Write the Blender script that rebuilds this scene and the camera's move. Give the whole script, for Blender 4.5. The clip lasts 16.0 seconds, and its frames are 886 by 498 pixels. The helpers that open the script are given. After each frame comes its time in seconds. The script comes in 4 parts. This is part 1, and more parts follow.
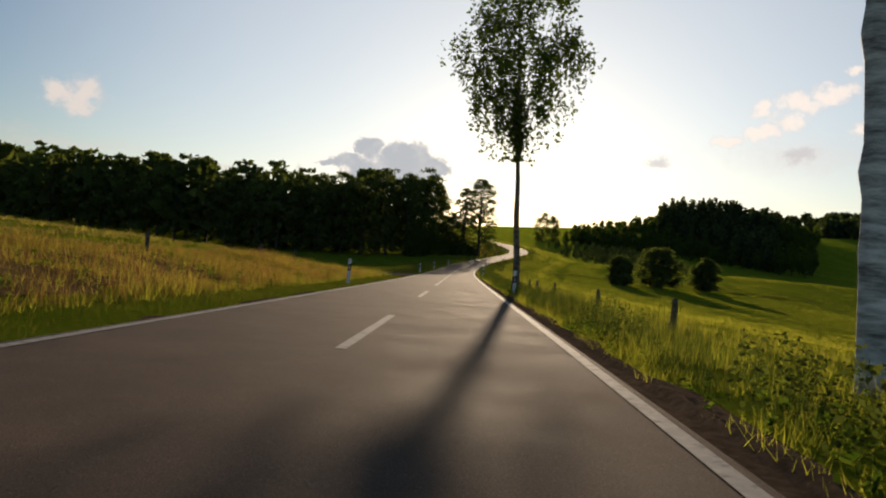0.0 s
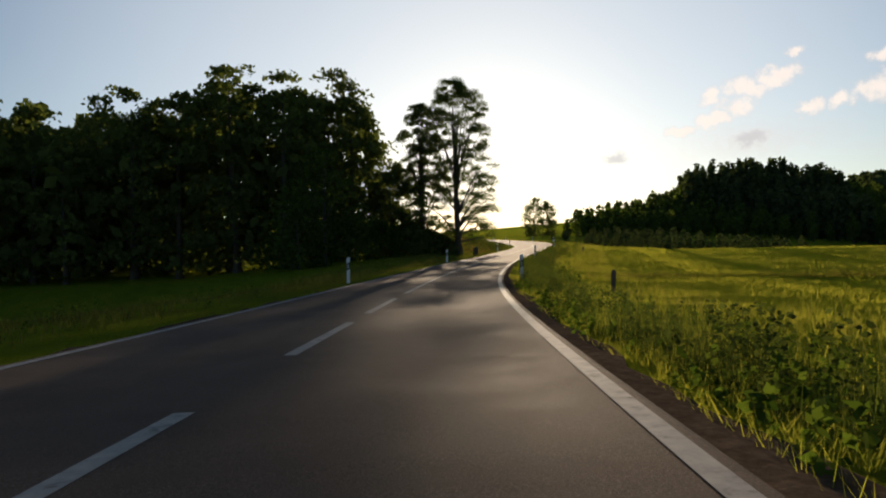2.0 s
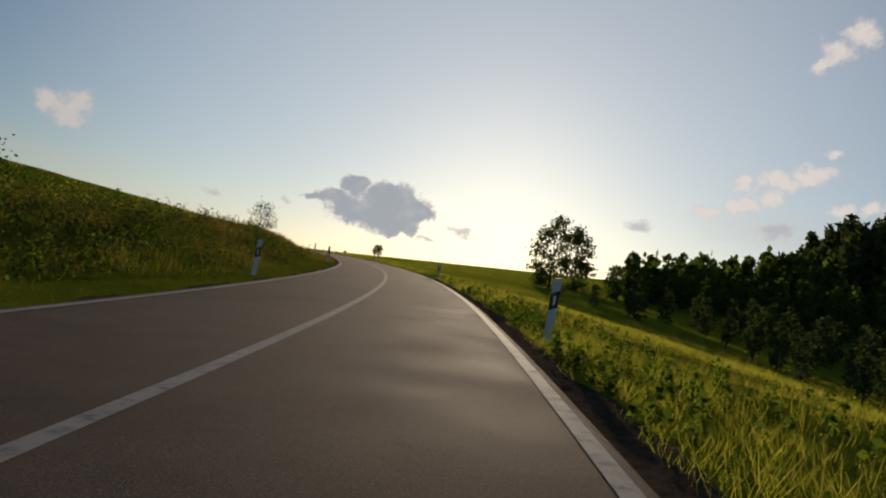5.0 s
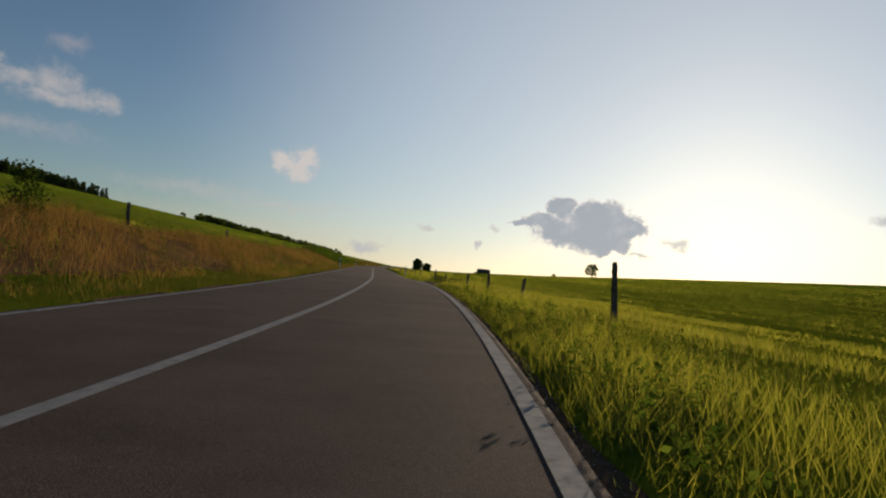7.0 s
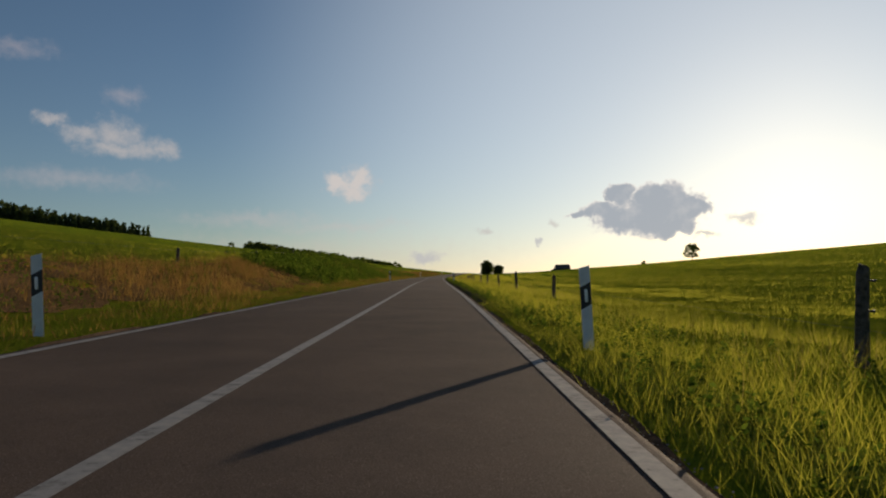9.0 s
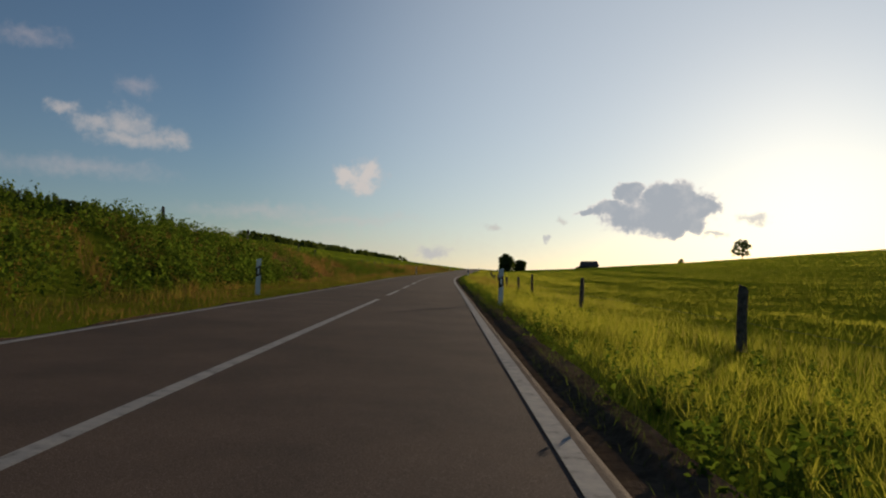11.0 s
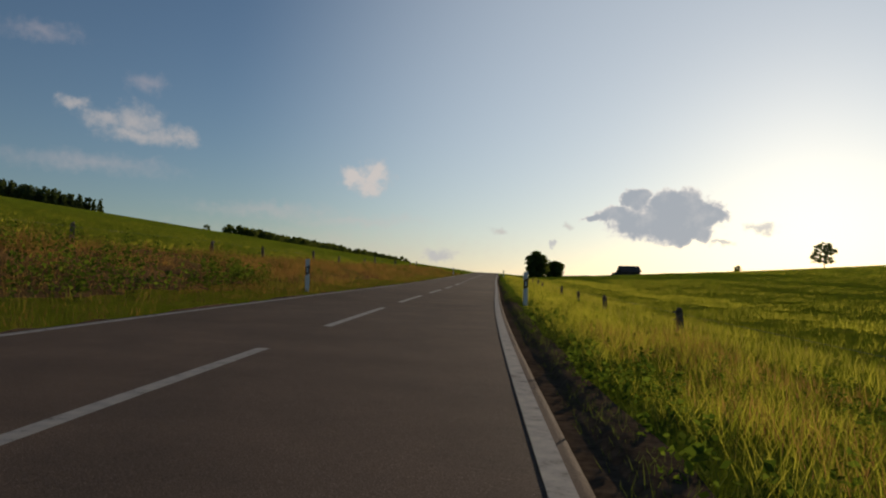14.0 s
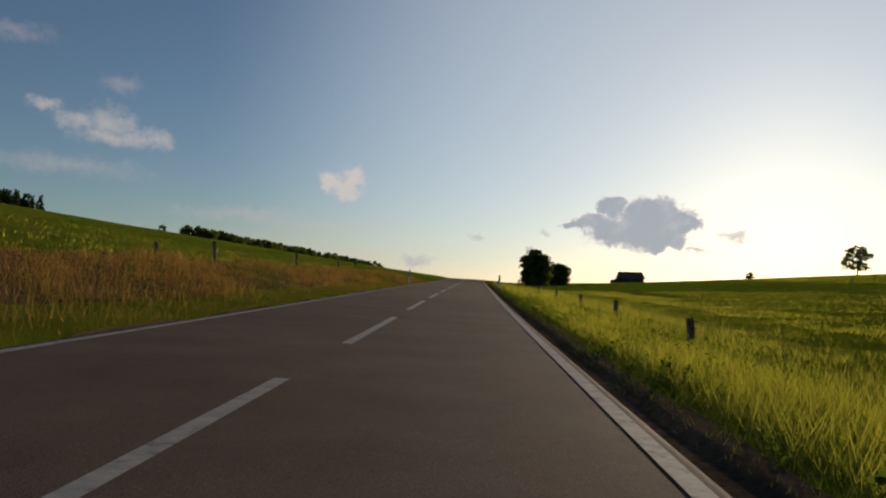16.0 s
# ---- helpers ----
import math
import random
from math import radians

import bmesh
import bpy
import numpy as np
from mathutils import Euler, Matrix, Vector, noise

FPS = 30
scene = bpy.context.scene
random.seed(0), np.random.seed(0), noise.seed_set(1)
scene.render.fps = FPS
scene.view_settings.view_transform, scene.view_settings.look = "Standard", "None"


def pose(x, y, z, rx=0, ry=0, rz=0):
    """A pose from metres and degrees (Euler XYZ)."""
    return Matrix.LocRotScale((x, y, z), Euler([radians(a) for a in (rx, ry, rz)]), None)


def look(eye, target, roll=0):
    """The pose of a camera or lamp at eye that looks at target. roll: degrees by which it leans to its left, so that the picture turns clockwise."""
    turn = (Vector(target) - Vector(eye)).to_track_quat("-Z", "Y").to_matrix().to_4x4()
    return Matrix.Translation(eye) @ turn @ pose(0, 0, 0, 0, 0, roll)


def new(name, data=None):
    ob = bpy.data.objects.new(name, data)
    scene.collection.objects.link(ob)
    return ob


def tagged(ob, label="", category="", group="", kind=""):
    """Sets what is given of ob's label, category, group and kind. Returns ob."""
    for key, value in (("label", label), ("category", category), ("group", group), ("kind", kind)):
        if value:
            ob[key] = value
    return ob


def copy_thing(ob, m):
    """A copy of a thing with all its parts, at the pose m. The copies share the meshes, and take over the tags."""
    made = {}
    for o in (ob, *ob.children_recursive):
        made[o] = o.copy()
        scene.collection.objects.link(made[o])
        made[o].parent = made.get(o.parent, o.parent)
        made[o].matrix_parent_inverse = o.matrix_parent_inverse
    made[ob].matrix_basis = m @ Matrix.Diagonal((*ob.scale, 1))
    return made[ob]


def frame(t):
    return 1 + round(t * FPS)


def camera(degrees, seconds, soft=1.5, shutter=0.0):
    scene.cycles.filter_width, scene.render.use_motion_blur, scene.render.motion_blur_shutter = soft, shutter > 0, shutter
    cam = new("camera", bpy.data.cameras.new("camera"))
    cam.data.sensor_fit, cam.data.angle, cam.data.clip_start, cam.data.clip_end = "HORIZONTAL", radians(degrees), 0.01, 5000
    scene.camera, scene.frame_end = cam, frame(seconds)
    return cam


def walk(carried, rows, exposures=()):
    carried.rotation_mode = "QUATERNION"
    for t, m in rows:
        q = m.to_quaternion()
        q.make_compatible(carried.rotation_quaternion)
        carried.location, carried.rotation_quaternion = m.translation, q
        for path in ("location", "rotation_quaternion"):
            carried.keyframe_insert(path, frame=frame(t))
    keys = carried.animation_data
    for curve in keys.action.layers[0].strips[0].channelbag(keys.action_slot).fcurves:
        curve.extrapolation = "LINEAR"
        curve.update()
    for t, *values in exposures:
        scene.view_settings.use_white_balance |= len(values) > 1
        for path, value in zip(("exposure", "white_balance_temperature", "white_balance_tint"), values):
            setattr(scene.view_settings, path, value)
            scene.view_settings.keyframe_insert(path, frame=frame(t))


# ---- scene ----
from mathutils import Quaternion
from mathutils.bvhtree import BVHTree

# ---- camera and its ride: seconds, x, y, z, tilt, lean, turn ----
PATH = [
    (0.00, 0.847, -0.375, 0.682, 89.16, -3.88, -21.63),
    (0.20, 3.921, 6.805, 0.358, 89.22, -3.59, -21.54),
    (0.40, 6.937, 13.956, 0.041, 89.28, -3.27, -21.47),
    (0.60, 9.965, 21.047, -0.265, 89.37, -2.75, -21.59),
    (0.80, 13.014, 28.083, -0.560, 89.50, -1.98, -21.93),
    (1.00, 16.072, 35.065, -0.843, 89.60, -1.42, -22.17),
    (1.20, 19.167, 41.976, -1.103, 89.63, -1.64, -22.04),
    (1.40, 22.280, 48.815, -1.346, 89.65, -1.99, -21.87),
    (1.60, 25.362, 55.608, -1.585, 89.80, -1.31, -22.24),
    (1.80, 28.420, 62.352, -1.821, 90.08, 0.42, -23.16),
    (2.00, 31.513, 69.017, -2.016, 90.33, 1.87, -24.13),
    (2.20, 34.660, 75.580, -2.089, 90.43, 1.23, -25.10),
    (2.40, 37.911, 82.002, -2.175, 90.51, 1.14, -25.86),
    (2.60, 41.294, 88.262, -2.163, 90.77, 2.15, -27.67),
    (2.80, 44.864, 94.333, -2.052, 91.22, 4.36, -30.64),
    (3.00, 48.693, 100.172, -1.906, 91.58, 4.73, -33.13),
    (3.20, 52.664, 105.844, -1.737, 91.99, 3.24, -34.49),
    (3.40, 56.704, 111.394, -1.549, 92.40, 0.92, -35.23),
    (3.60, 60.746, 116.868, -1.353, 92.70, -1.41, -35.36),
    (3.80, 64.725, 122.314, -1.168, 92.89, -4.18, -34.75),
    (4.00, 68.562, 127.788, -0.990, 92.97, -6.42, -33.59),
    (4.20, 72.198, 133.313, -0.832, 93.08, -7.73, -31.54),
    (4.40, 75.547, 138.920, -0.661, 93.00, -8.09, -29.38),
    (4.60, 78.646, 144.565, -0.502, 92.97, -8.49, -27.35),
    (4.80, 81.524, 150.218, -0.354, 92.96, -8.80, -25.37),
    (5.00, 84.212, 155.861, -0.199, 92.95, -8.97, -23.45),
    (5.20, 86.733, 161.481, -0.039, 92.94, -8.99, -21.58),
    (5.40, 89.096, 167.075, 0.129, 92.93, -8.88, -19.77),
    (5.60, 91.298, 172.641, 0.300, 92.91, -8.66, -18.00),
    (5.80, 93.327, 178.183, 0.471, 92.90, -8.34, -16.26),
    (6.00, 95.167, 183.702, 0.647, 92.88, -7.94, -14.54),
    (6.20, 96.805, 189.201, 0.821, 92.87, -7.45, -12.86),
    (6.40, 98.227, 194.678, 0.992, 92.84, -6.91, -11.19),
    (6.60, 99.425, 200.127, 1.156, 92.82, -6.31, -9.54),
    (6.80, 100.392, 205.539, 1.318, 92.79, -5.69, -7.88),
    (7.00, 101.131, 210.900, 1.473, 92.77, -5.04, -6.22),
    (7.20, 101.644, 216.204, 1.619, 92.70, -4.54, -4.50),
    (7.40, 101.984, 221.439, 1.755, 92.63, -4.03, -2.84),
    (7.60, 102.196, 226.598, 1.882, 92.60, -3.74, -1.33),
    (7.80, 102.307, 231.678, 1.992, 92.57, -3.71, 0.09),
    (8.00, 102.375, 236.676, 2.075, 92.59, -3.41, 0.98),
    (8.20, 102.468, 241.599, 2.143, 92.68, -2.33, 0.80),
    (8.40, 102.563, 246.450, 2.197, 92.81, -0.99, 0.11),
    (8.60, 102.631, 251.231, 2.256, 92.91, 0.04, -0.33),
    (8.80, 102.688, 255.942, 2.320, 92.97, 0.82, -0.65),
    (9.00, 102.748, 260.585, 2.403, 93.00, 1.46, -0.97),
    (9.20, 102.810, 265.163, 2.499, 93.01, 1.98, -1.26),
    (9.40, 102.873, 269.679, 2.594, 92.99, 2.34, -1.49),
    (9.60, 102.932, 274.132, 2.689, 92.96, 2.57, -1.69),
    (9.80, 102.986, 278.523, 2.781, 92.92, 2.66, -1.81),
    (10.00, 103.035, 282.851, 2.871, 92.87, 2.61, -1.84),
    (10.20, 103.080, 287.115, 2.957, 92.81, 2.42, -1.79),
    (10.40, 103.125, 291.319, 3.037, 92.75, 2.09, -1.64),
    (10.60, 103.173, 295.458, 3.112, 92.70, 1.64, -1.37),
    (10.80, 103.227, 299.536, 3.182, 92.66, 1.04, -0.95),
    (11.00, 103.292, 303.551, 3.249, 92.62, 0.31, -0.41),
    (11.20, 103.388, 307.503, 3.312, 92.58, -0.81, 0.38),
    (11.40, 103.480, 311.395, 3.373, 92.55, -1.90, 1.20),
    (11.60, 103.481, 315.228, 3.438, 92.62, -1.97, 1.71),
    (11.80, 103.373, 319.002, 3.504, 92.82, -1.03, 1.99),
    (12.00, 103.313, 322.714, 3.567, 92.95, -0.07, 1.77),
    (12.20, 103.406, 326.373, 3.635, 92.93, 0.39, 0.52),
    (12.40, 103.561, 329.987, 3.702, 92.84, 0.64, -1.05),
    (12.60, 103.693, 333.555, 3.765, 92.82, 0.34, -1.43),
    (12.80, 103.826, 337.078, 3.823, 92.87, -0.57, -0.60),
    (13.00, 103.945, 340.554, 3.884, 92.92, -1.29, -0.00),
    (13.20, 104.037, 343.993, 3.947, 92.96, -1.26, -0.49),
    (13.40, 104.175, 347.405, 4.007, 92.93, -0.74, -1.49),
    (13.60, 104.275, 350.789, 4.067, 92.90, -0.60, -1.56),
    (13.80, 104.333, 354.147, 4.128, 92.86, -0.83, -0.71),
    (14.00, 104.388, 357.482, 4.188, 92.84, -0.92, -0.01),
    (14.20, 104.396, 360.796, 4.253, 92.91, -1.00, 0.38),
    (14.40, 104.419, 364.092, 4.316, 92.99, -0.90, 0.39),
    (14.60, 104.533, 367.367, 4.379, 93.02, -0.58, -0.42),
    (14.80, 104.729, 370.622, 4.447, 92.96, 0.06, -2.21),
    (15.00, 104.962, 373.855, 4.513, 92.91, 0.32, -3.56),
    (15.20, 105.235, 377.084, 4.562, 92.91, -0.26, -3.66),
    (15.40, 105.521, 380.326, 4.611, 92.93, -1.15, -3.18),
    (15.60, 105.747, 383.585, 4.663, 93.01, -1.51, -2.77),
    (15.80, 105.913, 386.862, 4.719, 93.17, -1.40, -2.33),
    (16.00, 106.068, 390.152, 4.778, 93.34, -1.22, -1.88),
]
cam = camera(64.0, 16.0, 2.1)
walk(cam, [(r[0], pose(*r[1:])) for r in PATH], [(0.0, 0.45, 6850, 15), (0.5, 0.43, 6850, 15), (1.0, 0.3, 6800, 15), (1.5, 0.3, 6800, 14), (2.0, 0.5, 6750, 14), (2.5, 0.68, 6600, 13), (3.0, 0.6, 6950, 15), (3.7, 0.18, 6650, 14), (4.5, 0.0, 6550, 13), (7.0, 0.12, 6500, 13), (8.5, 0.14, 6500, 13), (11.0, 0.1, 6500, 13), (16.0, 0.1, 6500, 13)])

# ---- world, sun ----
SUN_TURN, SUN_UP = 27.9, 9.1
sky_world = bpy.data.worlds.new("sky")
scene.world = sky_world
sky_world.use_nodes = True
wn, wl = sky_world.node_tree.nodes, sky_world.node_tree.links
wn.clear()
sky = wn.new("ShaderNodeTexSky")
sky.sky_type = "NISHITA"
sky.sun_disc = False
sky.sun_elevation, sky.sun_rotation = radians(SUN_UP), radians(SUN_TURN)
sky.altitude, sky.air_density, sky.dust_density, sky.ozone_density = 300, 1.0, 0.45, 2.0
back = wn.new("ShaderNodeBackground")
back.inputs["Strength"].default_value = 0.065
wout = wn.new("ShaderNodeOutputWorld")
tint = wn.new("ShaderNodeMix")
tint.data_type, tint.blend_type = "RGBA", "MULTIPLY"
tint.inputs[0].default_value, tint.inputs[7].default_value = 1.0, (0.94, 1.0, 1.06, 1)
wl.new(sky.outputs[0], tint.inputs[6])
wl.new(tint.outputs[2], back.inputs[0])


def sky_math(op, a, b=None):
    k = wn.new("ShaderNodeMath")
    k.operation = op
    for i, v in enumerate((a, b)):
        if v is None:
            continue
        if isinstance(v, (int, float)):
            k.inputs[i].default_value = v
        else:
            wl.new(v, k.inputs[i])
    return k.outputs[0]


def sky_vec(op, a, b=None):
    k = wn.new("ShaderNodeVectorMath")
    k.operation = op
    for i, v in enumerate((a, b)):
        if v is None:
            continue
        if isinstance(v, tuple):
            k.inputs[i].default_value = v
        else:
            wl.new(v, k.inputs[i])
    return k.outputs["Value"] if op == "LENGTH" else k.outputs["Vector"]


# clouds by compass bearing and height over the horizon, in degrees
way = wn.new("ShaderNodeTexCoord").outputs["Generated"]
split = wn.new("ShaderNodeSeparateXYZ")
wl.new(way, split.inputs[0])
bearing = sky_math("MULTIPLY", sky_math("ARCTAN2", split.outputs[0], split.outputs[1]), 57.2958)
upward = sky_math("MULTIPLY", sky_math("ARCSINE", split.outputs[2]), 57.2958)
chart = wn.new("ShaderNodeCombineXYZ")
wl.new(bearing, chart.inputs[0])
wl.new(upward, chart.inputs[1])


def sky_noise(scale, detail, seed):
    t = wn.new("ShaderNodeTexNoise")
    t.inputs["Scale"].default_value, t.inputs["Detail"].default_value, t.inputs["Roughness"].default_value = scale, detail, 0.6
    wl.new(sky_vec("ADD", chart.outputs[0], (seed, seed * 0.7, 0.0)), t.inputs["Vector"])
    return t


billow = sky_noise(0.55, 9.0, 3.0)
fluff = sky_noise(1.5, 9.0, 8.0)
warp = sky_vec("MULTIPLY", sky_vec("SUBTRACT", billow.outputs["Color"], (0.5, 0.5, 0.5)), (3.6, 2.3, 0.0))
bent = sky_vec("ADD", chart.outputs[0], warp)


def puffs(spots, rag):
    field = None
    for az, el, ra, re in spots:
        d = sky_vec("LENGTH", sky_vec("MULTIPLY", sky_vec("SUBTRACT", bent, (az, el, 0.0)), (1 / ra, 1 / re, 0.0)))
        v = sky_math("SUBTRACT", 1.0, d)
        field = v if field is None else sky_math("MAXIMUM", field, v)
    return sky_math("ADD", field, sky_math("MULTIPLY", sky_math("SUBTRACT", fluff.outputs[0], 0.5), rag))


def smooth(v, a, b):
    k = wn.new("ShaderNodeMapRange")
    k.interpolation_type = "SMOOTHSTEP"
    k.inputs["From Min"].default_value, k.inputs["From Max"].default_value = a, b
    wl.new(v, k.inputs["Value"])
    return k.outputs["Result"]


def cloud_layer(under, spots, soft, cover, edge, core, rag=0.9, deep=0.6):
    f = puffs(spots, rag)
    mask = sky_math("MULTIPLY", smooth(f, 0.0, soft), cover)
    r = wn.new("ShaderNodeMix")
    r.data_type = "RGBA"
    low = sky_math("ADD", smooth(f, 0.0, deep), sky_math("MULTIPLY", sky_math("SUBTRACT", billow.outputs[0], 0.5), 1.0))
    wl.new(low, r.inputs[0])
    r.clamp_factor = True
    r.inputs[6].default_value, r.inputs[7].default_value = (*edge, 1), (*core, 1)
    g = wn.new("ShaderNodeBackground")
    wl.new(r.outputs[2], g.inputs[0])
    m = wn.new("ShaderNodeMixShader")
    wl.new(mask, m.inputs[0])
    wl.new(under, m.inputs[1])
    wl.new(g.outputs[0], m.inputs[2])
    return m.outputs[0]


VEIL = [(-23.2, 14.4, 2.0, 1.1), (-7.0, 5.0, 9.0, 0.8), (-27.0, 8.3, 9.0, 1.0), (-30.0, 17.0, 3.5, 1.0), (48.0, 7.6, 10.0, 2.4), (60.0, 6.5, 9.0, 1.6), (-14.0, 5.6, 9.0, 0.9), (-19.0, 3.5, 8.0, 0.6), (-12.0, 2.5, 26.0, 3.0)]
PALE = [(-28.0, 12.6, 1.6, 0.9), (-26.0, 11.7, 2.4, 1.2), (-23.8, 11.7, 2.6, 1.6), (-22.0, 10.8, 2.5, 1.3), (-20.4, 10.6, 1.8, 1.1), (-23.6, 10.7, 3.8, 1.0),
        (4.5, 4.3, 0.9, 0.4), (10.0, 4.7, 0.6, 0.4)]
LONE = [(-7.2, 8.3, 1.5, 1.1), (-5.7, 8.6, 1.7, 1.5), (-6.2, 7.7, 2.1, 0.9)]
LIT = [(49.8, 11.9, 2.0, 1.1), (47.8, 11.3, 2.1, 1.1), (45.3, 10.9, 1.2, 0.8), (47.0, 10.0, 2.0, 0.9), (45.3, 9.2, 1.8, 0.7), (42.9, 8.6, 1.6, 0.7), (50.9, 13.4, 1.1, 0.5),
       (56.3, 10.2, 2.4, 1.2), (57.6, 11.1, 2.0, 0.9), (53.8, 9.9, 1.3, 0.8), (51.8, 9.6, 1.2, 0.8), (56.4, 12.4, 1.3, 0.7), (60.0, 10.2, 2.0, 0.8),
       (50.2, 20.3, 1.6, 1.4), (51.7, 21.5, 1.5, 1.3), (49.5, 19.6, 1.0, 0.9), (68.0, 16.5, 1.6, 1.3)]
DARK = [(17.2, 5.0, 4.8, 1.75), (18.3, 6.1, 3.1, 1.65), (15.3, 6.8, 1.3, 1.0), (20.5, 5.7, 1.7, 1.3), (13.7, 5.6, 1.9, 1.0), (11.9, 5.4, 1.1, 0.4), (19.0, 4.1, 2.4, 0.9)]
WISP = [(24.2, 4.4, 1.7, 0.6), (-0.5, 2.5, 1.8, 0.8), (38.0, 6.9, 1.5, 0.7), (47.8, 7.7, 2.1, 0.7), (21.5, 3.3, 1.2, 0.3), (8.8, 3.3, 0.6, 0.25)]
facing = wn.new("ShaderNodeVectorMath")
facing.operation = "DOT_PRODUCT"
wl.new(way, facing.inputs[0])
facing.inputs[1].default_value = (math.sin(radians(SUN_TURN)) * math.cos(radians(SUN_UP)), math.cos(radians(SUN_TURN)) * math.cos(radians(SUN_UP)), math.sin(radians(SUN_UP)))
glow = wn.new("ShaderNodeBackground")
glow.inputs[0].default_value, glow.inputs[1].default_value = (0.93, 1.0, 1.0, 1), 1.0
hazed = wn.new("ShaderNodeMixShader")
wl.new(sky_math("MULTIPLY", smooth(facing.outputs["Value"], 0.7, 1.0), 0.32), hazed.inputs[0])
wl.new(back.outputs[0], hazed.inputs[1])
wl.new(glow.outputs[0], hazed.inputs[2])
shell = cloud_layer(hazed.outputs[0], VEIL, 1.3, 0.3, (0.55, 0.46, 0.44), (0.55, 0.45, 0.42))
shell = cloud_layer(shell, PALE, 1.1, 0.68, (0.33, 0.335, 0.36), (0.48, 0.44, 0.41), 0.85)
shell = cloud_layer(shell, LONE, 0.8, 0.85, (0.46, 0.44, 0.43), (0.58, 0.53, 0.485), 0.85)
shell = cloud_layer(shell, LIT, 0.8, 0.85, (0.5, 0.48, 0.47), (0.74, 0.67, 0.6), 0.9)
shell = cloud_layer(shell, WISP, 0.8, 0.75, (0.58, 0.54, 0.5), (0.44, 0.44, 0.45), 0.8)
shell = cloud_layer(shell, DARK, 0.28, 0.95, (0.8, 0.74, 0.66), (0.33, 0.365, 0.4), 0.48, 0.42)
wl.new(shell, wout.inputs[0])

sun_data = bpy.data.lights.new("sun", "SUN")
sun_data.energy, sun_data.angle, sun_data.color = 3.6, radians(0.6), (1.0, 0.8, 0.55)
sun_lamp = new("sun", sun_data)
sun_way = Vector((math.sin(radians(SUN_TURN)) * math.cos(radians(SUN_UP)), math.cos(radians(SUN_TURN)) * math.cos(radians(SUN_UP)), math.sin(radians(SUN_UP))))
sun_lamp.matrix_world = look(sun_way * 100, (0, 0, 0))


# ---- materials ----
def material(name, rough=0.9, metal=0.0):
    m = bpy.data.materials.new(name)
    m.use_nodes = True
    b = m.node_tree.nodes["Principled BSDF"]
    b.inputs["Roughness"].default_value, b.inputs["Metallic"].default_value = rough, metal
    return m, m.node_tree.nodes, m.node_tree.links, b


def noise_node(n, l, scale, detail=6.0, rough=0.6, vec=None):
    t = n.new("ShaderNodeTexNoise")
    t.inputs["Scale"].default_value, t.inputs["Detail"].default_value, t.inputs["Roughness"].default_value = scale, detail, rough
    if vec is None:
        vec = n.new("ShaderNodeNewGeometry").outputs["Position"]
    l.new(vec, t.inputs["Vector"])
    return t


def ramp(n, l, fac, *stops):
    r = n.new("ShaderNodeValToRGB")
    e = r.color_ramp.elements
    while len(e) < len(stops):
        e.new(0.5)
    for i, (pos, col) in enumerate(stops):
        e[i].position, e[i].color = pos, (*col, 1)
    l.new(fac, r.inputs[0])
    return r


def mixed(n, l, fac, a, b, how="MIX"):
    m = n.new("ShaderNodeMix")
    m.data_type, m.blend_type = "RGBA", how
    for sock, v in ((m.inputs[0], fac), (m.inputs[6], a), (m.inputs[7], b)):
        if hasattr(v, "is_linked"):
            l.new(v, sock)
        else:
            sock.default_value = v if isinstance(v, float) else (*v, 1)
    return m.outputs[2]


def bumped(n, l, b, height, strength, dist):
    k = n.new("ShaderNodeBump")
    k.inputs["Strength"].default_value, k.inputs["Distance"].default_value = strength, dist
    l.new(height, k.inputs["Height"])
    l.new(k.outputs[0], b.inputs["Normal"])


def asphalt_material():
    m, n, l, b = material("asphalt", 0.62)
    b.inputs["Specular IOR Level"].default_value = 0.03
    fine = noise_node(n, l, 160, 3)
    mid = noise_node(n, l, 1.1, 5)
    wide = noise_node(n, l, 0.12, 3)
    c = ramp(n, l, fine.outputs[0], (0.3, (0.064, 0.046, 0.035)), (0.6, (0.132, 0.098, 0.076)), (0.8, (0.3, 0.23, 0.185)))
    d = ramp(n, l, mid.outputs[0], (0.35, (0.8, 0.8, 0.8)), (0.65, (1.12, 1.1, 1.08)))
    e = ramp(n, l, wide.outputs[0], (0.35, (0.88, 0.88, 0.88)), (0.65, (1.1, 1.1, 1.1)))
    c1 = mixed(n, l, 1.0, c.outputs[0], d.outputs[0], "MULTIPLY")
    l.new(mixed(n, l, 1.0, c1, e.outputs[0], "MULTIPLY"), b.inputs["Base Color"])
    rr = ramp(n, l, mid.outputs[0], (0.3, (0.8, 0.8, 0.8)), (0.7, (0.95, 0.95, 0.95)))
    l.new(rr.outputs[0], b.inputs["Roughness"])
    bumped(n, l, b, fine.outputs[0], 0.55, 0.006)
    return m


def paint_material():
    m, n, l, b = material("road_paint", 0.8)
    b.inputs["Specular IOR Level"].default_value = 0.05
    wear = noise_node(n, l, 9, 8, 0.7)
    fine = noise_node(n, l, 170, 3)
    c = ramp(n, l, wear.outputs[0], (0.3, (0.12, 0.11, 0.1)), (0.45, (0.28, 0.27, 0.25)), (0.7, (0.39, 0.36, 0.315)))
    l.new(c.outputs[0], b.inputs["Base Color"])
    bumped(n, l, b, fine.outputs[0], 0.4, 0.004)
    return m


